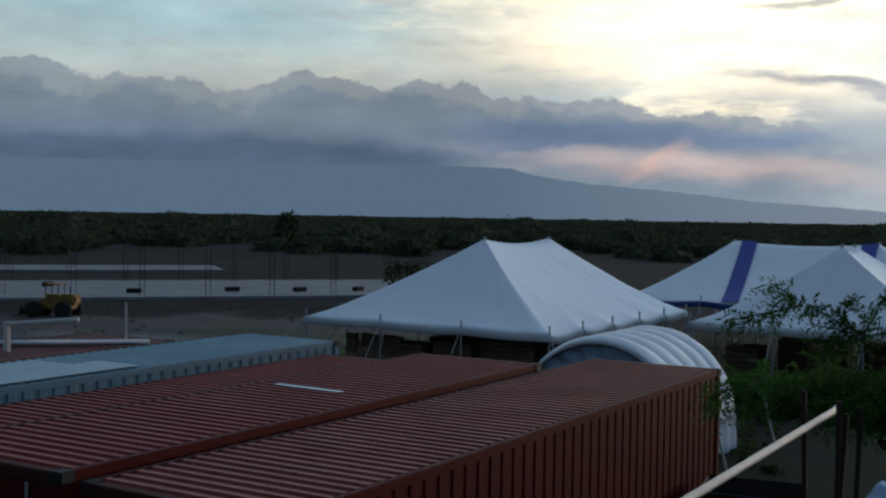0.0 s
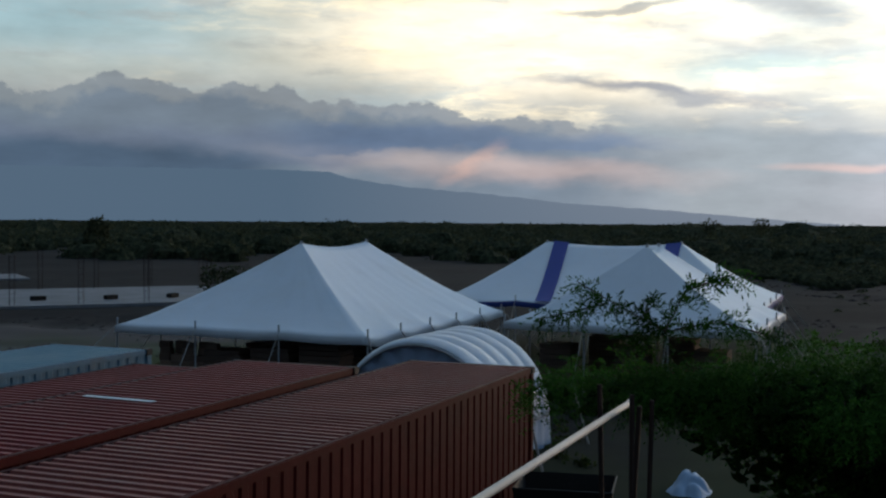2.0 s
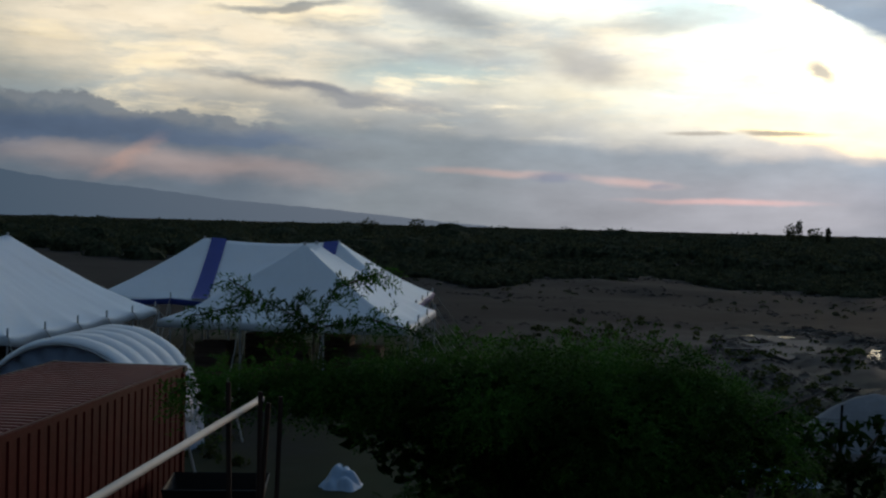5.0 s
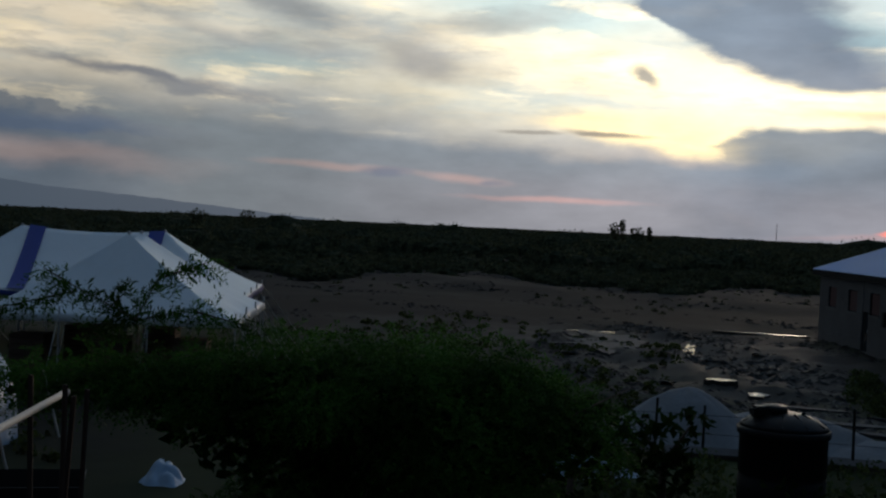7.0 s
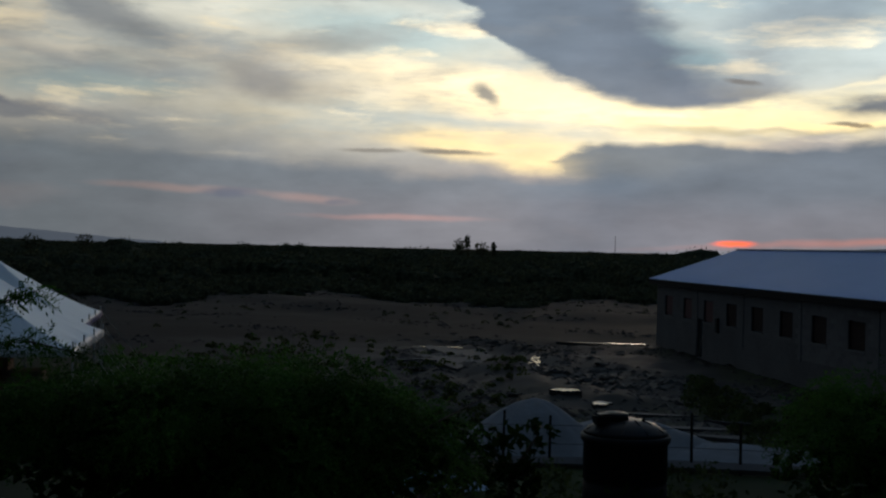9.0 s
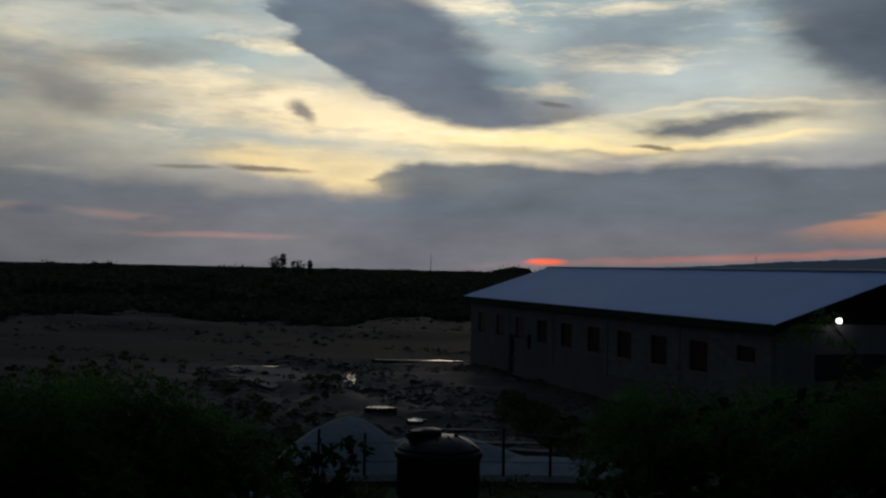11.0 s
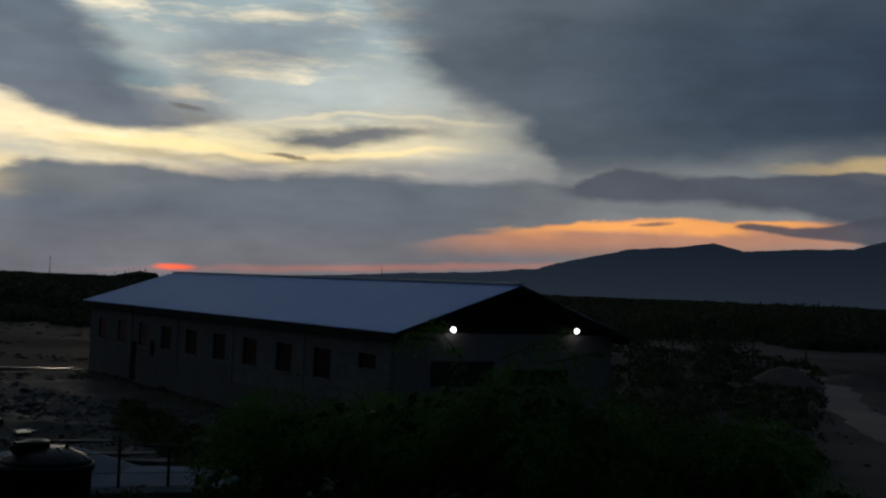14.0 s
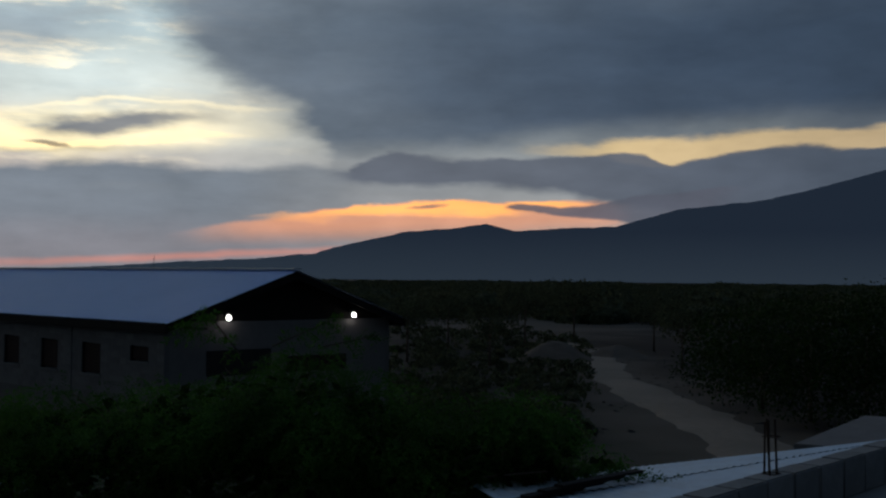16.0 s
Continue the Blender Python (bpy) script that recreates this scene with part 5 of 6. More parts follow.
# ---------------------------------------------------------------- puddles and ruts
def puddle(az, d, rx, ry, turn, seed, mat=M_WATER, label="shallow rain puddle in the mud reflecting the sky"):
    n = 72
    c = polar(az, d)
    v = []
    for i in range(n):
        a = 2 * math.pi * i / n
        w = 1 + 0.55 * noise.noise((math.cos(a) * 1.6, math.sin(a) * 1.6, seed)) + 0.4 * noise.noise((math.cos(a) * 5, math.sin(a) * 5, seed + 9))
        v.append((rx * w * math.cos(a), ry * w * math.sin(a), 0))
    bm = bmesh.new()
    fc = bm.faces.new([bm.verts.new(p) for p in v])
    ex = bmesh.ops.extrude_face_region(bm, geom=[fc])
    bmesh.ops.translate(bm, verts=[q for q in ex["geom"] if isinstance(q, bmesh.types.BMVert)], vec=(0, 0, -0.25))
    bmesh.ops.recalc_face_normals(bm, faces=bm.faces)
    me = bpy.data.meshes.new("puddle")
    bm.to_mesh(me)
    bm.free()
    me.materials.append(mat)
    o = new("puddle", me)
    zz = sum(ground_height(c.x + rx * 0.7 * math.cos(k * 0.52), c.y + ry * 0.7 * math.sin(k * 0.52)) for k in range(12)) / 12 + 0.08
    o.matrix_basis = pose(c.x, c.y, zz, 0, 0, -turn)
    return tagged(o, label, "puddle", "puddles in the mud", "structure")


for row in ((46.4, 54.0, 0.26, 2.6, 47, 1), (49.7, 40.0, 0.30, 0.45, 60, 2), (41.7, 61.2, 1.5, 0.24, 42, 4), 
            (47.9, 41.2, 0.5, 0.3, 47, 12), (50.0, 66.5, 2.3, 0.18, 50, 14), (42.0, 52.8, 0.35, 0.25, 42, 16)):
    puddle(*row)
M_SILT = material("wet_silt", (0.042, 0.041, 0.045), (0.022, 0.021, 0.023), 0.72, 0.0, 0.5, 4, 0.9, 0.5, gloss=0.2)
for row in ((42.2, 55.5, 2.0, 4.2, 42, 21), (54.0, 35.2, 1.3, 0.22, 52, 22), (56.5, 33.6, 1.6, 0.28, 58, 23), (59.2, 33.0, 1.5, 0.22, 55, 24), (57.5, 36.4, 1.5, 0.2, 62, 25),
            (52.5, 38.0, 1.2, 0.2, 50, 26), (60.5, 35.5, 1.2, 0.2, 60, 27)):
    puddle(*row, M_SILT, "wet grey silt lying in the churned mud")


# ---------------------------------------------------------------- slabs, columns and machine on the left
def slab(name, az, d, lx, ly, turn, label):
    c = polar(az, d)
    bm = box_bm(-lx / 2, lx / 2, -ly / 2, ly / 2, -0.2, 0.14, 0.03)
    me = bpy.data.meshes.new(name)
    bm.to_mesh(me)
    bm.free()
    me.materials.append(M_CONCRETE)
    o = new(name, me)
    o.matrix_basis = pose(c.x, c.y, 0, 0, 0, -turn)
    return tagged(o, label, "slab", kind="structure")


S1 = slab("pavement_slab_near", -12.5, 79, 33, 17, -19, "wide wet concrete foundation slab")
S2 = slab("pavement_slab_far", -17.5, 107, 24, 9, -18, "further concrete foundation slab")
column = None
for j in range(9):
    for dep in (-7.6, 7.6):
        m = S1.matrix_basis @ pose(-15.4 + 3.9 * j, dep, 0.14)
        if column is None:
            column = thing("rebar_column", m, "thin upright rebar cage for a column on the slab", "rebar cage", "column cages on the slab")
            for x, y in ((-0.14, -0.14), (0.14, -0.14), (0.14, 0.14), (-0.14, 0.14)):
                part("bar", rod_bm((x, y, -0.02), (x * 1.1, y * 1.05, 2.9), 0.010, sides=5), M_REBAR, column)
            for k in range(8):
                z = 0.3 + k * 0.36
                bm = bmesh.new()
                q = [(-0.15, -0.15, z), (0.15, -0.15, z), (0.15, 0.15, z), (-0.15, 0.15, z)]
                for i in range(4):
                    rod_bm(q[i], q[(i + 1) % 4], 0.005, sides=4, bm=bm)
                part("tie", bm, M_REBAR, column)
        else:
            copy_thing(column, m)
for i, (x, y) in enumerate(((-4, -5), (2.2, -4), (6.5, -4.5), (10.5, -4.2), (-9, 2))):
    o = thing("formwork_block", S1.matrix_basis @ pose(x, y, 0.14, 0, 0, 15 * i), "small dark formwork block lying on the slab", "block", "blocks on the slab")
    part("body", box_bm(-0.45, 0.45, -0.2, 0.2, 0, 0.28, 0.03), M_TIMBER, o)

loader = thing("wheel_loader", pose(*polar(-18.9, 58.5), 0, 0, 172) @ Matrix.Scale(0.58, 4), "muddy yellow wheel loader parked by the slab", "wheel loader")
part("body", box_bm(-2.0, 0.2, -0.75, 0.75, 0.75, 1.75, 0.15), M_YELLOW, loader)
part("engine_hood", box_bm(-2.3, -0.9, -0.65, 0.65, 1.1, 2.0, 0.18), M_YELLOW, loader)
part("front_frame", box_bm(0.2, 1.7, -0.5, 0.5, 0.7, 1.35, 0.1), M_YELLOW, loader)
cab = part("cab", box_bm(-0.85, 0.35, -0.6, 0.6, 1.75, 2.0, 0.05), M_YELLOW, loader)
for x in (-0.8, 0.3):
    for y in (-0.55, 0.55):
        part("cab_post", rod_bm((x, y, 2.0), (x, y, 2.75), 0.04, sides=4), M_DARK, cab)
part("cab_roof", box_bm(-0.95, 0.45, -0.68, 0.68, 2.75, 2.87, 0.04), M_YELLOW, cab)
for x in (-1.45, 1.1):
    for y in (-0.95, 0.95):
        w = lathe([(0.35, -0.24), (0.68, -0.24), (0.74, -0.15), (0.74, 0.15), (0.68, 0.24), (0.35, 0.24)], 24, M_RUBBER, loader, "wheel")
        w.location, w.rotation_euler = (x, y, 0.72), (radians(90), 0, 0)
        lathe([(0.1, -0.2), (0.34, -0.22), (0.34, 0.22), (0.1, 0.2)], 16, M_YELLOW, w, "rim")
for y in (-0.4, 0.4):
    part("lift_arm", rod_bm((0.1, y, 1.7), (2.3, y, 0.75), 0.10, sides=6), M_YELLOW, loader)
bm = bmesh.new()
prof = [(2.2, 1.1), (2.15, 0.55), (2.4, 0.2), (3.0, 0.12), (3.0, 0.18), (2.45, 0.28), (2.25, 0.6), (2.28, 1.1)]
va = [bm.verts.new((x, -1.15, z)) for x, z in prof]
vb = [bm.verts.new((x, 1.15, z)) for x, z in prof]
bm.faces.new(va), bm.faces.new(vb[::-1])
for k in range(8):
    bm.faces.new((va[k], va[(k + 1) % 8], vb[(k + 1) % 8], vb[k]))
part("bucket", bm, M_DARK, loader)
part("exhaust", rod_bm((-1.7, 0.2, 1.95), (-1.7, 0.2, 2.6), 0.05), M_DARK, loader)

# things lying on the far container and blue container
for i in range(4):
    o = thing("steel_pipe", C5.matrix_basis @ pose(0.9 + 0.35 * i, 9.4 + 0.35 * i, 2.665, 0, 0, -48), "grey steel pipe lying on a container roof", "pipe", "pipes on a container")
    part("tube", rod_bm((0, -1.2 - 0.15 * i, 0), (0, 1.1, 0), 0.055, sides=10), M_POLE, o, "", True)
tarp = heap("tarpaulin_bundle", C5.matrix_basis @ Vector((1.15, 8.1, 2.70)), 0.75, 0.5, 0.5, M_HOOP_BLUE, "crumpled pale blue tarpaulin bundled on a container roof", "tarpaulin", 21.0)
mast = thing("boom_post", C5.matrix_basis @ pose(1.5, 8.9, 2.6), "rusty pale steel post with an angled boom on a container", "boom")
part("post", box_bm(-0.05, 0.05, -0.05, 0.05, 0, 0.55, 0.01), M_PIPE, mast)
part("boom", rod_bm((0, 0, 0.5), (1.25, 0.55, 0.62), 0.045, sides=6), M_PIPE, mast)
up = thing("steel_post", C5.matrix_basis @ pose(2.0, 11.3, 2.6), "slim pale upright steel post", "post")
part("shaft", rod_bm((0, 0, 0), (0, 0, 0.78), 0.025, 0.02), M_PIPE, up)
M_SHEET_BLUE = material("pale_blue_sheet", (0.30, 0.40, 0.45), (0.24, 0.33, 0.38), 0.5, 0.0, 1.5, 10, 0.6, 0.05)
for i in range(2):
    o = thing("metal_sheet", C4.matrix_basis @ pose(0.35 + 1.0 * i, 3.4 + 0.5 * i, 2.632 + 0.012 * i), "loose pale sheet lying on the blue container", "sheet", "sheets on a container")
    part("sheet", box_bm(0, 0.95, 0, 2.9, 0, 0.008, 0.0), M_SHEET_BLUE, o)
o = thing("metal_strip", C2.matrix_basis @ pose(0.45, 5.6, 2.712, 0, 0, 88), "bright bare metal strip on the red roof", "strip")
part("strip", box_bm(0, 0.11, -1.2, 0, 0, 0.006, 0.0), M_HOOP, o)

# ---------------------------------------------------------------- under the white tent: stacked blocks and boards
TA = pose(2.10, 36.55, 0, 0, 0, -31.6)
blk = None
bs = thing("block_stack", TA @ pose(-3.2, -4.3, 0.0), "stack of brown earth blocks under the tent edge", "block stack")
for k in range(9):
    for i in range(5):
        for j in range(2):
            if k > 6 and (i + j) % 2:
                continue
            if blk is None:
                b = part("block", box_bm(0, 0.38, 0, 0.19, 0, 0.185, 0.008), M_BRICK, bs)
                blk = b.data
            else:
                b = child("block", blk, bs)
            b.location = (i * 0.40 + 0.02 * math.sin(k * 3 + i), j * 0.21, -0.06 + k * 0.19)
for q in range(6):
    st = thing("board_stack", TA @ pose(-1.0 + (q % 3) * 1.55, -3.9 + (q // 3) * 2.2, 0.0, 0, 0, 3 * q), "stack of weathered brown boards under the tent", "board stack", "board stacks under the tent")
    for k in range(11 + q % 3):
        part("board", box_bm(-0.6, 0.6 + 0.04 * math.sin(k * 5 + q), -0.5, 0.5, -0.05 + k * 0.14, 0.07 + k * 0.14, 0.0), M_BOARD, st)
for q in range(5):
    st = thing("board_stack", pose(12.3, 35.6, 0, 0, 0, -31) @ pose(-2.4 + q * 1.2, -1.6 + (q % 2) * 1.5, 0), "dark stacked boards under the tent behind the tree", "board stack", "board stacks under the tent")
    for k in range(9 + q % 2):
        part("board", box_bm(-0.5, 0.5, -0.5, 0.5, -0.05 + k * 0.16, 0.09 + k * 0.16, 0.0), M_BOARD, st)
# dark skip by the end of the red container
skip = thing("steel_skip", pose(*site(-5.1, 18.2), 0, 0, -SITE + 10), "dark steel skip at the end of the container", "skip")
bm = bmesh.new()
lo = [bm.verts.new(p) for p in ((-0.6, -0.5, 0), (0.6, -0.5, 0), (0.6, 0.5, 0), (-0.6, 0.5, 0))]
hi = [bm.verts.new(p) for p in ((-0.8, -0.65, 0.95), (0.8, -0.65, 0.95), (0.8, 0.65, 0.95), (-0.8, 0.65, 0.95))]
bm.faces.new(lo[::-1])
for k in range(4):
    bm.faces.new((lo[k], lo[(k + 1) % 4], hi[(k + 1) % 4], hi[k]))
sk = part("bin", bm, M_DARK, skip)
sk.modifiers.new("thick", "SOLIDIFY").thickness = 0.03


# ---------------------------------------------------------------- track on the right
tv, tf = [], []
NT_ = 140
for i in range(NT_ + 1):
    u = i / NT_
    d = 96 - 68 * u
    az = 86.2 + 5.0 * u + 6.5 * u ** 3 + 0.5 * math.sin(u * 9)
    half = 1.35 + 0.45 * u + 0.25 * math.sin(u * 11)
    c = polar(az, d)
    side = Vector((math.cos(radians(az)), -math.sin(radians(az)), 0))
    for k in range(9):
        w = (k - 4) / 4
        p = c + side * (w * half * (1 + 0.55 * noise.noise((u * 13, w, 3)) + 0.25 * noise.noise((u * 41, w, 6))))
        edge = 0.05 * (1 - abs(w)) + 0.02 * noise.noise((p.x * 0.8, p.y * 0.8, 1))
        tv.append((p.x, p.y, ground_height(p.x, p.y) + 0.02 + edge - (0.16 if abs(w) == 1 else 0)))
for i in range(NT_):
    for k in range(8):
        b = i * 9 + k
        tf.append((b, b + 1, b + 10, b + 9))
tagged(new("road_track", mesh_from("road_track", tv, tf, M_PATH, True)), "pale sandy track worn across the yard", "track", kind="structure")


# ---------------------------------------------------------------- plants
rng = np.random.default_rng(5)


def unit(n):
    v = rng.normal(size=(n, 3))
    return v / np.linalg.norm(v, axis=1, keepdims=True)


def leaf_cards(centres, axes, length, width, level=0.0):
    """Pointed leaves: centre, axis along the leaf, with a random roll; level turns their faces to the sky."""
    n = len(centres)
    axes = axes / np.linalg.norm(axes, axis=1, keepdims=True)
    side = np.cross(axes, unit(n) + np.array((0, 0, level)))
    side /= np.linalg.norm(side, axis=1, keepdims=True) + 1e-9
    L, W = np.broadcast_to(length, n)[:, None], np.broadcast_to(width, n)[:, None]
    return np.stack([centres - axes * L / 2, centres + side * W / 2, centres + axes * L / 2, centres - side * W / 2], 1)


def feathery_tree(label, clumps, trunks, sprays, leaf, droop=0.35, sprigs=()):
    """Thorn tree with fine drooping leaves: crown clumps (x, y, z, r, h), trunk feet, upright sprigs."""
    t = thing("thorn_tree", pose(0, 0, 0), label, "tree")
    clumps = np.array(clumps)
    weight = clumps[:, 3] ** 2 * clumps[:, 4]
    weight /= weight.sum()
    for tx, ty in trunks:
        near = clumps[np.argsort(np.hypot(clumps[:, 0] - tx, clumps[:, 1] - ty))[:4]]
        fork = Vector((tx + 0.15, ty - 0.1, 1.1))
        bm = rod_bm((tx, ty, -0.2), fork, 0.13, 0.095, 9)
        part("trunk", bm, M_BARK, t, "", True)
        for c in near:
            mid = fork.lerp(Vector(c[:3]), 0.5) + Vector((0.15, -0.1, 0.25))
            bm = rod_bm(fork, mid, 0.07, 0.05, 7)
            rod_bm(mid, Vector(c[:3]) + Vector((0, 0, 0.1)), 0.05, 0.02, 7, bm)
            for q in range(7):
                e = Vector(c[:3]) + Vector((rng.normal() * c[3] * 0.55, rng.normal() * c[3] * 0.55, rng.uniform(-0.2, 0.75) * c[4]))
                rod_bm(mid.lerp(Vector(c[:3]), rng.uniform(0.2, 1)), e, 0.022, 0.006, 5, bm)
            part("limb", bm, M_BARK, t, "", True)
    # boughs: flat pads of foliage over the upper side of each clump
    boughs = []
    for (x, y, z, r, h), w in zip(clumps, weight):
        for v in unit(int(6 + 62 * w)):
            lift = abs(v[2]) if rng.uniform() < 0.75 else v[2]
            q = rng.uniform(0.34, 0.62) * min(r, 1.2)
            boughs.append((x + v[0] * r * 0.85, y + v[1] * r * 0.85, z + lift * h * 0.85, q, q * rng.uniform(0.28, 0.45)))
    boughs = np.array(boughs)
    share = boughs[:, 3] ** 2
    pick = rng.choice(len(boughs), sprays, p=share / share.sum())
    u = unit(sprays)
    rad = rng.uniform(0.15, 1.0, sprays) ** 0.5
    cen = boughs[pick, :3] + u * rad[:, None] * np.stack([boughs[pick, 3], boughs[pick, 3], boughs[pick, 4]], 1)
    cen[:, 2] -= 0.35 * (rad * np.hypot(u[:, 0], u[:, 1])) ** 2 * boughs[pick, 3]
    way = u * (1, 1, 0.5) + rng.normal(size=u.shape) * 0.45
    way[:, 2] -= droop
    way /= np.linalg.norm(way, axis=1, keepdims=True)

    def fronds(name, cen, way, per, reach, leaf, ratio, level, mat, label):
        """Feathers of small leaflets in two rows along each stalk."""
        n = len(cen)
        s = np.tile(np.linspace(0.08, 1, per), n)
        ax = np.repeat(way, per, 0)
        pos = np.repeat(cen, per, 0) + ax * (s * np.repeat(rng.uniform(*reach, n), per))[:, None]
        pos[:, 2] -= 0.08 * s ** 2
        out = np.cross(ax, np.repeat(unit(n) + np.array((0, 0, level)), per, 0))
        out /= np.linalg.norm(out, axis=1, keepdims=True) + 1e-9
        out *= np.where(np.arange(n * per) % 2, 1, -1)[:, None]
        la = out + ax * 0.7 + 0.2 * rng.normal(size=ax.shape)
        la /= np.linalg.norm(la, axis=1, keepdims=True)
        sz = leaf * rng.uniform(0.7, 1.3, n * per)
        child(name, quads_mesh(name, leaf_cards(pos + la * (sz / 2)[:, None], la, sz, sz * ratio, level), mat), t, label)

    fronds("crown", cen, way, 14, (0.16, 0.30), leaf, 0.34, 1.2, M_LEAF, "fine feathery green leaves")
    # larger cards fill the crown, its inner shade painted in by the darker leaf
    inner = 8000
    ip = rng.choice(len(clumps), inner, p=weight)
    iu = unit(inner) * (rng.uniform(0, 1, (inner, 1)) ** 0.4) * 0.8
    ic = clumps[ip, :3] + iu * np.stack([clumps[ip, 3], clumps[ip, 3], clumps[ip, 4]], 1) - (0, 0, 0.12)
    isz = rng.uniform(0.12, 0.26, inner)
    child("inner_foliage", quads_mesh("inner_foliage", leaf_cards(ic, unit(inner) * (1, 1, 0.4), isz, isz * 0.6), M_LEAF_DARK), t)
    stems, ways = [], []
    for a, b, n in sprigs:
        a, b = np.array(a), np.array(b)
        part("twig", rod_bm(tuple(a), tuple(b), 0.013, 0.005, 5), M_BARK, t)
        stems.append(a + (b - a) * rng.uniform(0, 1, (n, 1)) + 0.035 * rng.normal(size=(n, 3)))
        go = (b - a) / np.linalg.norm(b - a) * 0.6 + rng.normal(size=(n, 3)) * 0.55 - np.array((0, 0, 0.15))
        ways.append(go / np.linalg.norm(go, axis=1, keepdims=True))
    fronds("twig_foliage", np.concatenate(stems), np.concatenate(ways), 12, (0.12, 0.24), 0.062, 0.28, 0.3, M_LEAF, "pinnate green leaves along bare twigs")
    return t


def cl(az, d, z, r, h):
    p = polar(az, d, z)
    return (p.x, p.y, p.z, r, h)


p1, p2 = polar(27, 12.2), polar(35, 12.6)
feathery_tree("spreading thorn tree with fine drooping green leaves",
              [cl(15.0, 12.2, 3.42, 0.45, 0.22), cl(17.6, 12.2, 3.48, 0.65, 0.30), cl(20.2, 12.2, 3.5, 0.7, 0.34), cl(22.8, 12.1, 3.3, 0.85, 0.5), cl(26, 12.2, 3.15, 1.25, 0.85), cl(29.5, 12.3, 3.1, 1.35, 0.9), cl(33, 12.4, 3.1, 1.45, 0.9), cl(36.5, 12.6, 3.05, 1.35, 0.9),
               cl(39.2, 12.9, 3.05, 0.9, 0.7), cl(41.3, 13.2, 3.1, 0.65, 0.35), cl(26.8, 11.6, 2.0, 0.9, 1.0), cl(30, 11.7, 1.8, 1.3, 1.2), cl(34, 12.0, 1.7, 1.6, 1.3), cl(38, 12.4, 1.3, 1.2, 1.0), cl(41, 12.8, 1.1, 1.0, 0.8), cl(34, 11.0, 0.9, 1.5, 1.0)],
              [(p1.x, p1.y), (p2.x, p2.y)], 27000, 0.046, 0.25,
              [(polar(19.0, 11.9, 4.05), polar(20.1, 11.9, 4.52), 34), (polar(20.1, 11.9, 4.52), polar(22.5, 11.9, 4.71), 46), (polar(19.2, 11.9, 4.1), polar(16.1, 11.9, 4.44), 52), (polar(16.1, 11.9, 4.44), polar(14.8, 11.9, 4.60), 24),
               (polar(16.4, 11.9, 4.38), polar(13.0, 11.9, 4.2), 48), (polar(19.6, 11.9, 4.12), polar(21.9, 11.9, 4.22), 44), (polar(21.9, 11.9, 4.2), polar(24.6, 11.9, 4.06), 40), (polar(16.6, 12.0, 4.0), polar(19.2, 12.0, 4.12), 48),
               (polar(17.8, 11.9, 4.2), polar(18.6, 11.9, 4.38), 16), (polar(13.6, 12.3, 3.5), polar(12.2, 12.4, 3.35), 22)])
p1, p2 = polar(67, 14.2), polar(78, 13.2)
feathery_tree("wide thorn tree with dense dark feathery crown",
              [cl(60.3, 15.6, 2.6, 0.9, 0.75), cl(63, 15.0, 3.0, 1.1, 0.85), cl(66.5, 14.5, 3.15, 1.3, 0.85), cl(70, 13.8, 3.4, 1.3, 0.9), cl(74, 13.4, 3.5, 1.3, 0.88), cl(77.3, 13.2, 3.25, 1.1, 0.85), cl(80.5, 13.0, 3.0, 1.1, 0.8), cl(84, 12.7, 3.1, 1.1, 0.85),
               cl(86.8, 12.4, 3.05, 0.85, 0.8), cl(89.3, 12.2, 2.75, 0.7, 0.6), cl(91.0, 12.0, 2.5, 0.45, 0.4), cl(64, 14, 1.5, 1.3, 1.1), cl(68, 13.5, 1.6, 1.6, 1.3), cl(73, 12.6, 1.7, 1.6, 1.3), cl(80, 12.2, 1.5, 1.5, 1.1), cl(86, 11.8, 1.8, 1.0, 0.8), cl(70, 12.2, 0.7, 1.5, 0.9), cl(77, 12, 0.6, 1.5, 0.9)],
              [(p1.x, p1.y), (p2.x, p2.y)], 30000, 0.046, 0.4,
              [(polar(71.0, 13.4, 4.3), polar(69.4, 13.4, 4.78), 24), (polar(69.4, 13.4, 4.6), polar(67.8, 13.4, 4.62), 20), (polar(72.5, 13.4, 4.4), polar(75.5, 13.4, 4.72), 26), (polar(75, 13.4, 4.4), polar(77.8, 13.4, 4.55), 20)])


def bushy_tree(label, place, clumps, leaves, leaf, mat, trunk_h=1.4, category="tree", name="tree"):
    t = thing(name, pose(*place), label, category)
    c = np.array(clumps)
    w = c[:, 3] ** 2 * c[:, 4]
    pick = rng.choice(len(c), leaves, p=w / w.sum())
    u = unit(leaves)
    rad = rng.uniform(0.3, 1.0, leaves) ** 0.4
    pos = c[pick, :3] + u * rad[:, None] * np.stack([c[pick, 3], c[pick, 3], c[pick, 4]], 1) * (1 + 0.12 * rng.normal(size=(leaves, 1)))
    pos[:, 2] = np.maximum(pos[:, 2], 0.1)
    sz = leaf * rng.uniform(0.6, 1.4, leaves)
    child("crown", quads_mesh("crown", leaf_cards(pos, unit(leaves) + u * 0.4, sz, sz * 0.5), mat), t)
    bm = rod_bm((0, 0, -0.2), (0.05, 0.02, trunk_h), 0.10, 0.07, 8)
    for k in c[:5]:
        rod_bm((0.05, 0.02, trunk_h), tuple(k[:3]), 0.05, 0.02, 6, bm)
    part("trunk", bm, M_BARK, t, "", True)
    return t


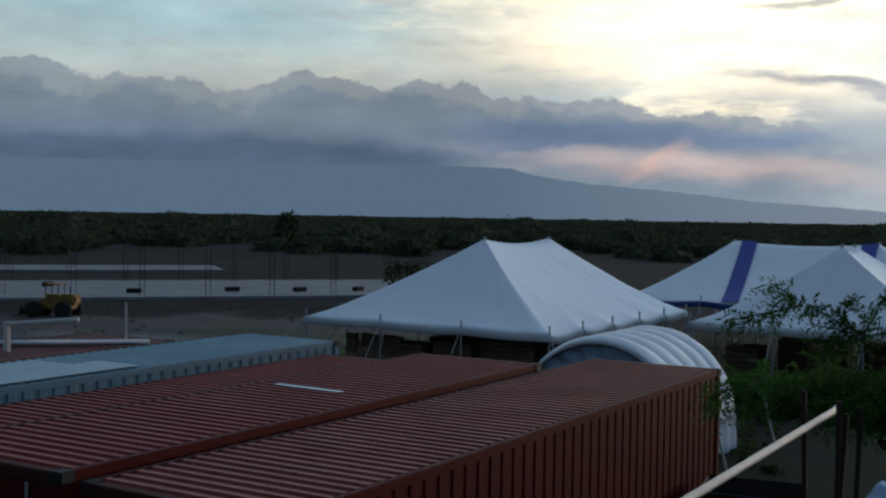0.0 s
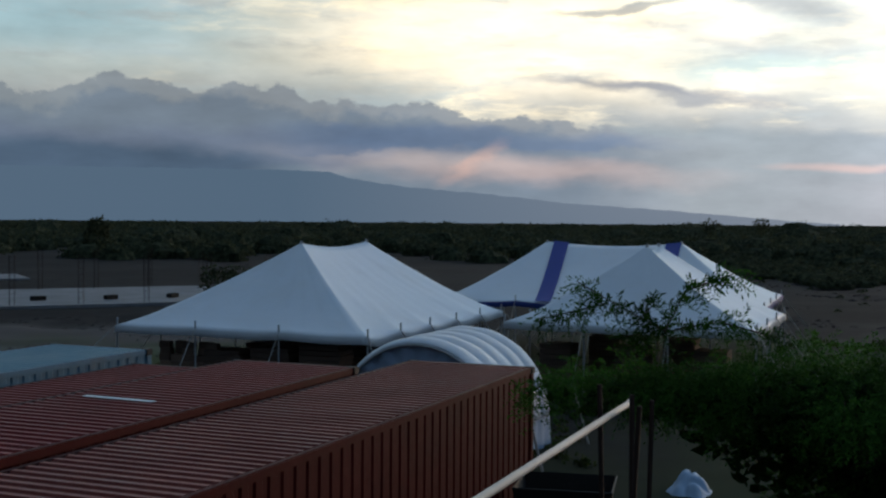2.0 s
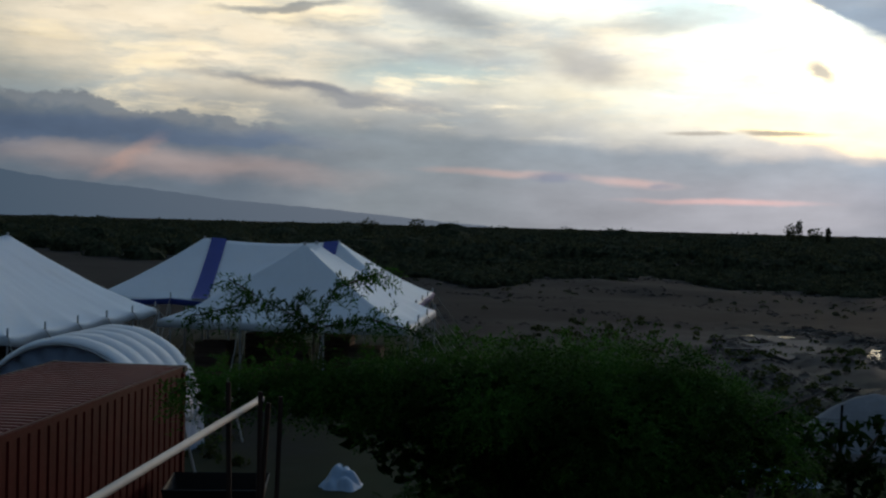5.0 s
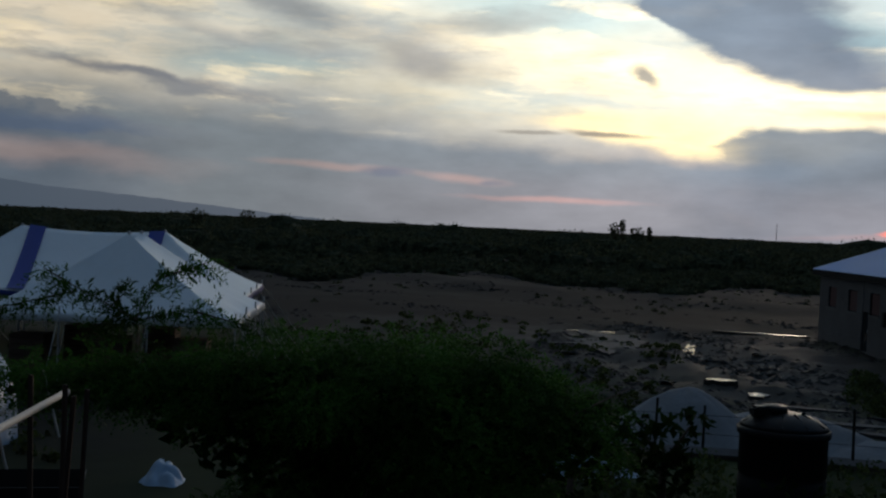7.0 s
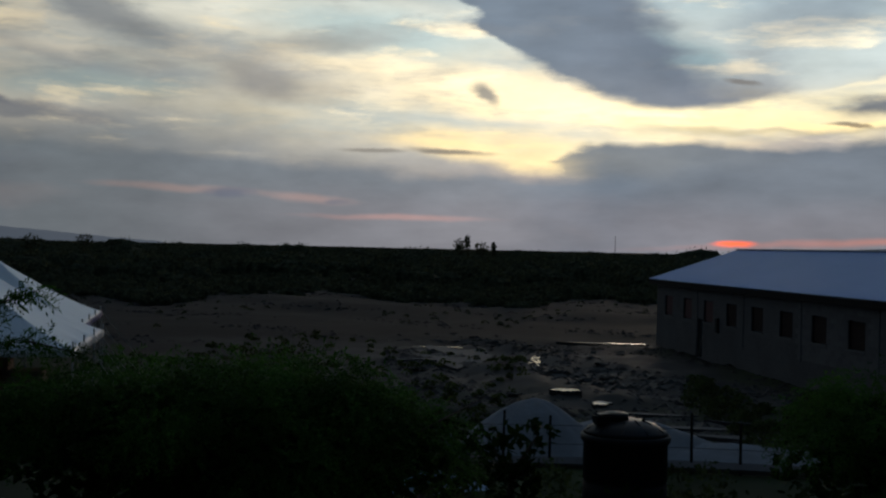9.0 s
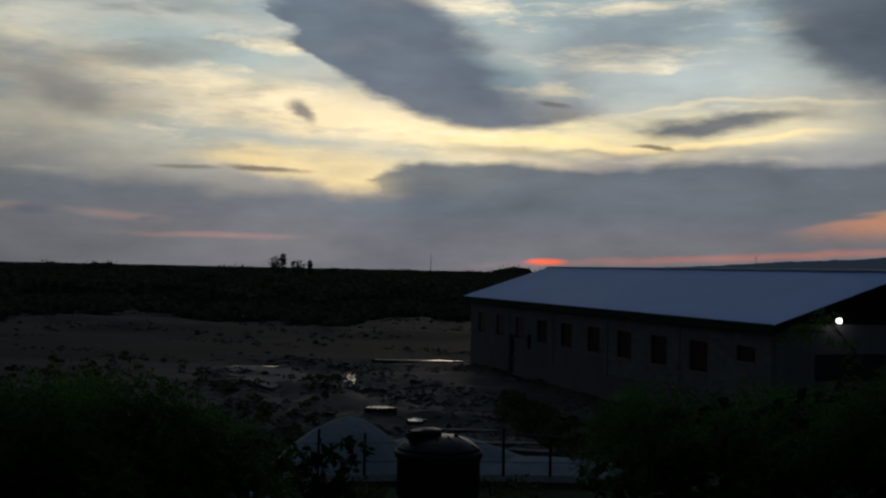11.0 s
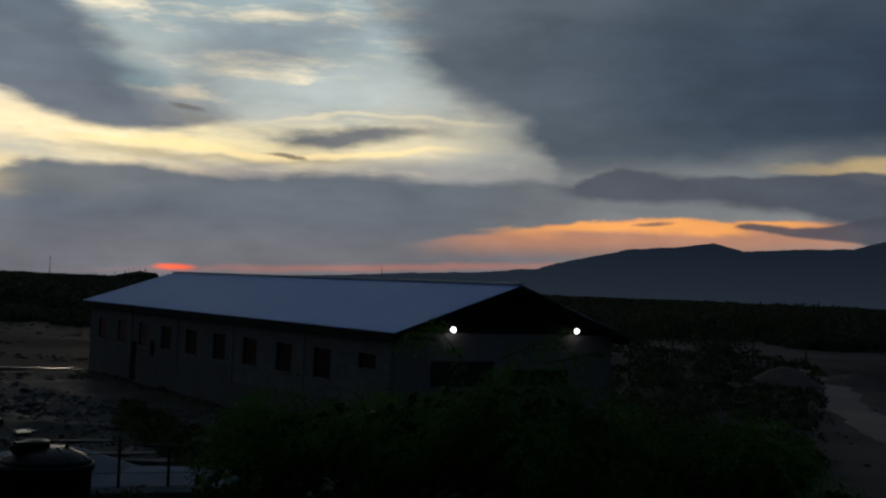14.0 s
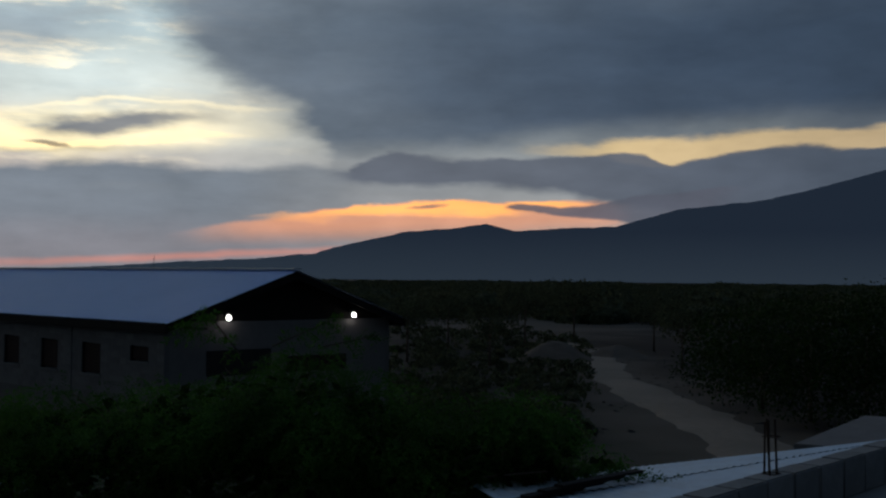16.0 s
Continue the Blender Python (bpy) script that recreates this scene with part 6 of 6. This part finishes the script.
bushy_tree("small broad-leaved bush in front of the gravel", polar(45.3, 21.5), [(0, 0, 1.3, 0.55, 0.5), (0.4, -0.3, 1.75, 0.4, 0.3), (-0.4, 0.2, 1.6, 0.4, 0.35), (0.1, 0, 0.8, 0.6, 0.5)], 360, 0.25, M_LEAF_DARK, 1.0, "bush", "bush")
bushy_tree("low broad-leaved bush under the thorn tree", polar(40.8, 20.5), [(0, 0, 1.0, 0.9, 0.8), (0.7, -0.4, 1.3, 0.6, 0.5)], 500, 0.17, M_LEAF_DARK, 0.8, "bush", "bush")
bushy_tree("dark weeds beside the water tank", polar(55.5, 20.0), [(0, 0, 0.5, 1.6, 0.6), (1.6, -1.2, 0.5, 1.5, 0.6), (-1.2, 0.8, 0.6, 1.0, 0.7)], 900, 0.16, M_LEAF_DARK, 0.5, "bush", "bush")
bushy_tree("round dark bush standing past the white tent", polar(-2.1, 74), [(0, 0, 1.2, 1.3, 1.1), (1.1, 0, 1.5, 1.0, 0.9), (-0.6, 0, 1.9, 0.6, 0.5)], 700, 0.30, M_SCRUB, 1.0, "bush", "bush")
bushy_tree("tall dark tree standing clear of the scrub", polar(-7.8, 168), [(0, 0, 2.6, 1.9, 2.6), (0.4, 0, 4.2, 1.6, 1.4), (-0.5, 0, 1.2, 1.9, 1.2)], 900, 0.6, M_SCRUB, 2.0)
for az, d, s in ((78.5, 72, 1.0), (80.5, 84, 1.1), (82.6, 70, 0.9), (84.3, 92, 1.25), (86.7, 98, 1.3), (90.6, 88, 1.1), (92.0, 70, 1.0)):
    bushy_tree("thin-stemmed thorn tree beside the track", polar(az, d), [(0, 0, 3.2 * s, 2.2 * s, 0.9 * s), (1.5 * s, 0.5, 2.9 * s, 1.6 * s, 0.7 * s), (-1.6 * s, -0.4, 2.8 * s, 1.6 * s, 0.7 * s), (0.3, 0, 2.2 * s, 1.6 * s, 0.6 * s)], 1700, 0.20 * s, M_SCRUB, 1.7 * s)
for az, d, s in ((94.2, 58, 0.9), (95.8, 50, 1.05), (98.0, 46, 1.1), (100.5, 44, 1.15), (103.0, 42, 1.2), (97.0, 64, 1.1), (101.5, 60, 1.2), (106, 44, 1.2)):
    bushy_tree("dense dark tree at the edge of the yard", polar(az, d), [(0, 0, 2.9 * s, 2.5 * s, 1.5 * s), (1.8, 0.4, 2.1 * s, 2.0 * s, 1.5 * s), (-1.7, -0.3, 1.9 * s, 2.0 * s, 1.5 * s), (0, 0.5, 1.2 * s, 2.6 * s, 1.2 * s)], 5200, 0.15, M_LEAF_DARK, 1.2 * s)


# scrub reaching to the horizon
def scatter_scrub(name, n, az0, az1, d0, d1, high, leaf, per, label, mat, solid=True):
    az = np.radians(rng.uniform(az0, az1, n))
    d = d0 * (d1 / d0) ** rng.uniform(0, 1, n)
    d *= 1 + 0.10 * np.sin(az * 23) + 0.05 * np.sin(az * 61)
    top = high * (rng.uniform(0.5, 1.0, n) + 0.3 * (rng.uniform(0, 1, n) < 0.07)) * (0.8 + 0.2 * np.sin(az * 37 + 1) * np.sin(az * 91)) * np.clip(0.75 + 0.25 * d / 600, 0.7, 1.1)
    wide = top * rng.uniform(0.8, 1.5, n) * (1 + d / 900)
    u = unit(n * per)
    u[:, 2] = np.abs(u[:, 2])
    c = np.stack([0.2 + d * np.sin(az), d * np.cos(az), np.zeros(n)], 1)
    pos = np.repeat(c, per, 0) + u * np.stack([np.repeat(wide, per)] * 2 + [np.repeat(top, per)], 1) * (rng.uniform(0.5, 1, (n * per, 1)) ** 0.5)
    sz = np.repeat(leaf * (0.8 + d / 350), per) * rng.uniform(0.6, 1.4, n * per)
    cards = leaf_cards(pos, unit(n * per), sz, sz * 0.6)
    # a lumpy solid heart in each bush
    na, nr = 9, 3
    ring = []
    for k in range(nr + 1):
        e = math.pi / 2 * k / nr
        a = 2 * math.pi * np.arange(na + 1) / na
        ring.append(np.stack([math.cos(e) * np.cos(a), math.cos(e) * np.sin(a), np.full(na + 1, math.sin(e))], 1))
    ring = np.array(ring)
    lump = 0.8 * ring[None] * np.stack([wide, wide, top], 1)[:, None, None, :]
    jit = rng.uniform(0.72, 1.12, (n, nr + 1, na + 1, 1))
    jit[:, :, na] = jit[:, :, 0]
    jit[:, nr] = jit[:, nr, :1]
    lump = lump * jit + c[:, None, None, :]
    heart = np.stack([lump[:, :-1, :-1], lump[:, :-1, 1:], lump[:, 1:, 1:], lump[:, 1:, :-1]], 3).reshape(-1, 4, 3)
    o = new(name, quads_mesh(name, np.concatenate([heart, cards]) if solid else cards, mat))
    return tagged(o, label, "scrub", kind="stuff")


scatter_scrub("scrub_woodland", 3200, -32, 63, 165, 1500, 4.7, 0.45, 70, "dark green scrub woodland reaching to the horizon", M_SCRUB)
scatter_scrub("scrub_crowns", 230, -32, 63, 260, 900, 6.9, 0.45, 70, "taller dark crowns standing out of the scrub", M_SCRUB)
scatter_scrub("scrub_edge", 1700, 18, 62, 112, 185, 1.5, 0.24, 45, "low grey-green scrub at the edge of the clearing", M_SCRUB)
scatter_scrub("scrub_plain", 1900, 70, 118, 150, 1400, 4.9, 0.5, 80, "dark thorn scrub covering the plain", M_SCRUB)
scatter_scrub("scrub_tufts", 160, 20, 62, 84, 122, 0.45, 0.12, 40, "scattered low tufts on the cleared ground", M_SCRUB, False)
scatter_scrub("near_scrub", 520, 76, 87.5, 40, 112, 0.9, 0.2, 60, "low weeds and thorn bushes round the track", M_SCRUB, False)
scatter_scrub("wall_weeds", 420, 54, 68, 36, 47, 0.5, 0.12, 50, "weeds along the foot of the block building", M_GRASS, False)
scatter_scrub("tent_grass", 420, -7, 16, 25, 48, 0.35, 0.13, 30, "rough grass round the tents", M_GRASS, False)
scatter_scrub("field_grass", 520, 25, 46, 20, 62, 0.45, 0.16, 30, "rough grass behind the trees", M_GRASS, False)
scatter_scrub("yard_weeds", 300, 36, 72, 15, 27, 0.8, 0.14, 40, "dark weeds in front of the fence", M_GRASS, False)

# a few tall crowns and masts breaking the skyline
for az, d, h, w in ((42.5, 420, 8.6, 2.2), (42.9, 420, 10.4, 1.1), (43.6, 420, 7.6, 2.6), (44.2, 430, 7.8, 0.9), (24.4, 430, 7.2, 3.0), (22.0, 400, 6.6, 3.2)):
    bushy_tree("tall crown standing above the far scrub", polar(az, d), [(0, 0, h * 0.75, w, h * 0.25), (0.5, 0, h * 0.45, w * 0.9, h * 0.3)], 260, 1.0, M_SCRUB, h * 0.6)
for az, d, h in ((50.2, 900, 17), (66.0, 900, 20)):
    m = thing("radio_mast", pose(*polar(az, d)), "thin far-off radio mast on the skyline", "mast", "masts on the skyline")
    part("mast", rod_bm((0, 0, 0), (0, 0, h), 0.35, 0.15, 5), M_DARK, m)
    part("crossarm", rod_bm((-1.2, 0, h * 0.9), (1.2, 0, h * 0.9), 0.12, sides=5), M_DARK, m)


# clods of churned mud and rubble over the cleared ground
def clods(name, n, az0, az1, d0, d1, size, mat, label, seed, sparse=0.1):
    r = np.random.default_rng(seed)
    az, d = np.radians(r.uniform(az0, az1, n)), r.uniform(d0, d1, n)
    keep = np.sin(az * 40 + d * 0.22) + np.sin(d * 0.5 + az * 17) + r.normal(size=n) * 0.6 > sparse
    az, d = az[keep], d[keep]
    corner = np.array([(1, 0, 0), (0, 1, 0), (-1, 0, 0), (0, -1, 0), (0, 0, 1)], float)
    tri = [(0, 1, 4), (1, 2, 4), (2, 3, 4), (3, 0, 4)]
    out = []
    for a, q in zip(az, d):
        x, y = 0.2 + q * math.sin(a), q * math.cos(a)
        s = size * r.uniform(0.4, 1.5)
        v = corner * s * r.uniform(0.6, 1.4, (5, 3)) * (1.3, 1.3, 0.42) + (x, y, ground_height(x, y) - 0.04)
        v[:4] += r.normal(size=(4, 3)) * s * 0.15
        out += [v[list(t)] for t in tri]
    o = new(name, quads_mesh(name, np.array(out), mat, 3))
    return tagged(o, label, "mud clods", kind="stuff")


M_MUD = material("wet_mud_clod", (0.017, 0.015, 0.014), (0.010, 0.009, 0.009), 0.7, 0.0, 1.5, 14, 0.7, 0.5)
M_CLOD = material("dry_earth_clod", (0.028, 0.025, 0.025), (0.017, 0.015, 0.015), 0.95, 0.0, 1.0, 12, 0.7, 0.5)
clods("mud_clods", 12000, 39, 62, 33, 66, 0.17, M_MUD, "dark wet clods of churned mud", 3)
clods("earth_clods", 13000, 22, 62, 62, 125, 0.19, M_CLOD, "dry clods and rubble on the graded ground", 4, 1.1)
clods("yard_rubble", 2600, -26, 10, 44, 66, 0.14, M_CLOD, "rubble and spoil before the slabs", 6)
clods("track_rubble", 1800, 78, 96, 40, 90, 0.14, M_CLOD, "stones and clods beside the track", 7)


# ---------------------------------------------------------------- blocks of the long building's walls
M_FACE = material("concrete_block_face", (0.165, 0.154, 0.155), (0.11, 0.103, 0.105), 0.92, 0.0, 0.5, 6, 0.7, 0.4, (0.12, 0.105, 0.10), 0.5, 0.5, vary=0.16)
BL, BH = 0.41, 0.205
cuts = openings + [short_window, doorway]
face_me, joined, count = None, [], 0
for k in range(int((WH - 0.32) / BH)):
    for i in range(int(WL / BL)):
        y0, z0 = i * BL + (BL / 2 if k % 2 else 0.0), k * BH
        y1, z1 = y0 + BL - 0.014, z0 + BH - 0.014
        if y1 > WL or any(y0 < h[0] + h[2] + 0.08 and y1 > h[0] - 0.08 and z0 < h[1] + h[3] + 0.02 and z1 > h[1] - 0.09 for h in cuts):
            continue
        if count < 300 and y0 < 12.5 and z0 > 0.9:
            count += 1
            if face_me is None:
                b = part("block", box_bm(-0.009, 0.0, 0.0, BL - 0.014, 0.0, BH - 0.014, 0.0), M_FACE, house)
                face_me = b.data
            else:
                b = child("block", face_me, house)
            b.location = (-0.001 - 0.004 * abs(math.sin(i * 5.3 + k * 2.1)), y0, z0)
        else:
            joined.append((y0, y1, z0, z1, -0.010 - 0.004 * abs(math.sin(i * 5.3 + k * 2.1))))
bv, bf = [], []
for y0, y1, z0, z1, x in joined:
    n = len(bv)
    bv += [(x, y0, z0), (x, y1, z0), (x, y1, z1), (x, y0, z1), (-0.001, y0, z0), (-0.001, y1, z0), (-0.001, y1, z1), (-0.001, y0, z1)]
    bf += [(n, n + 3, n + 2, n + 1), (n, n + 1, n + 5, n + 4), (n + 1, n + 2, n + 6, n + 5), (n + 2, n + 3, n + 7, n + 6), (n + 3, n, n + 4, n + 7)]
rest = child("block_facing", mesh_from("block_facing", bv, bf, M_FACE), house)
tagged(rest, "", "", "", "stuff")
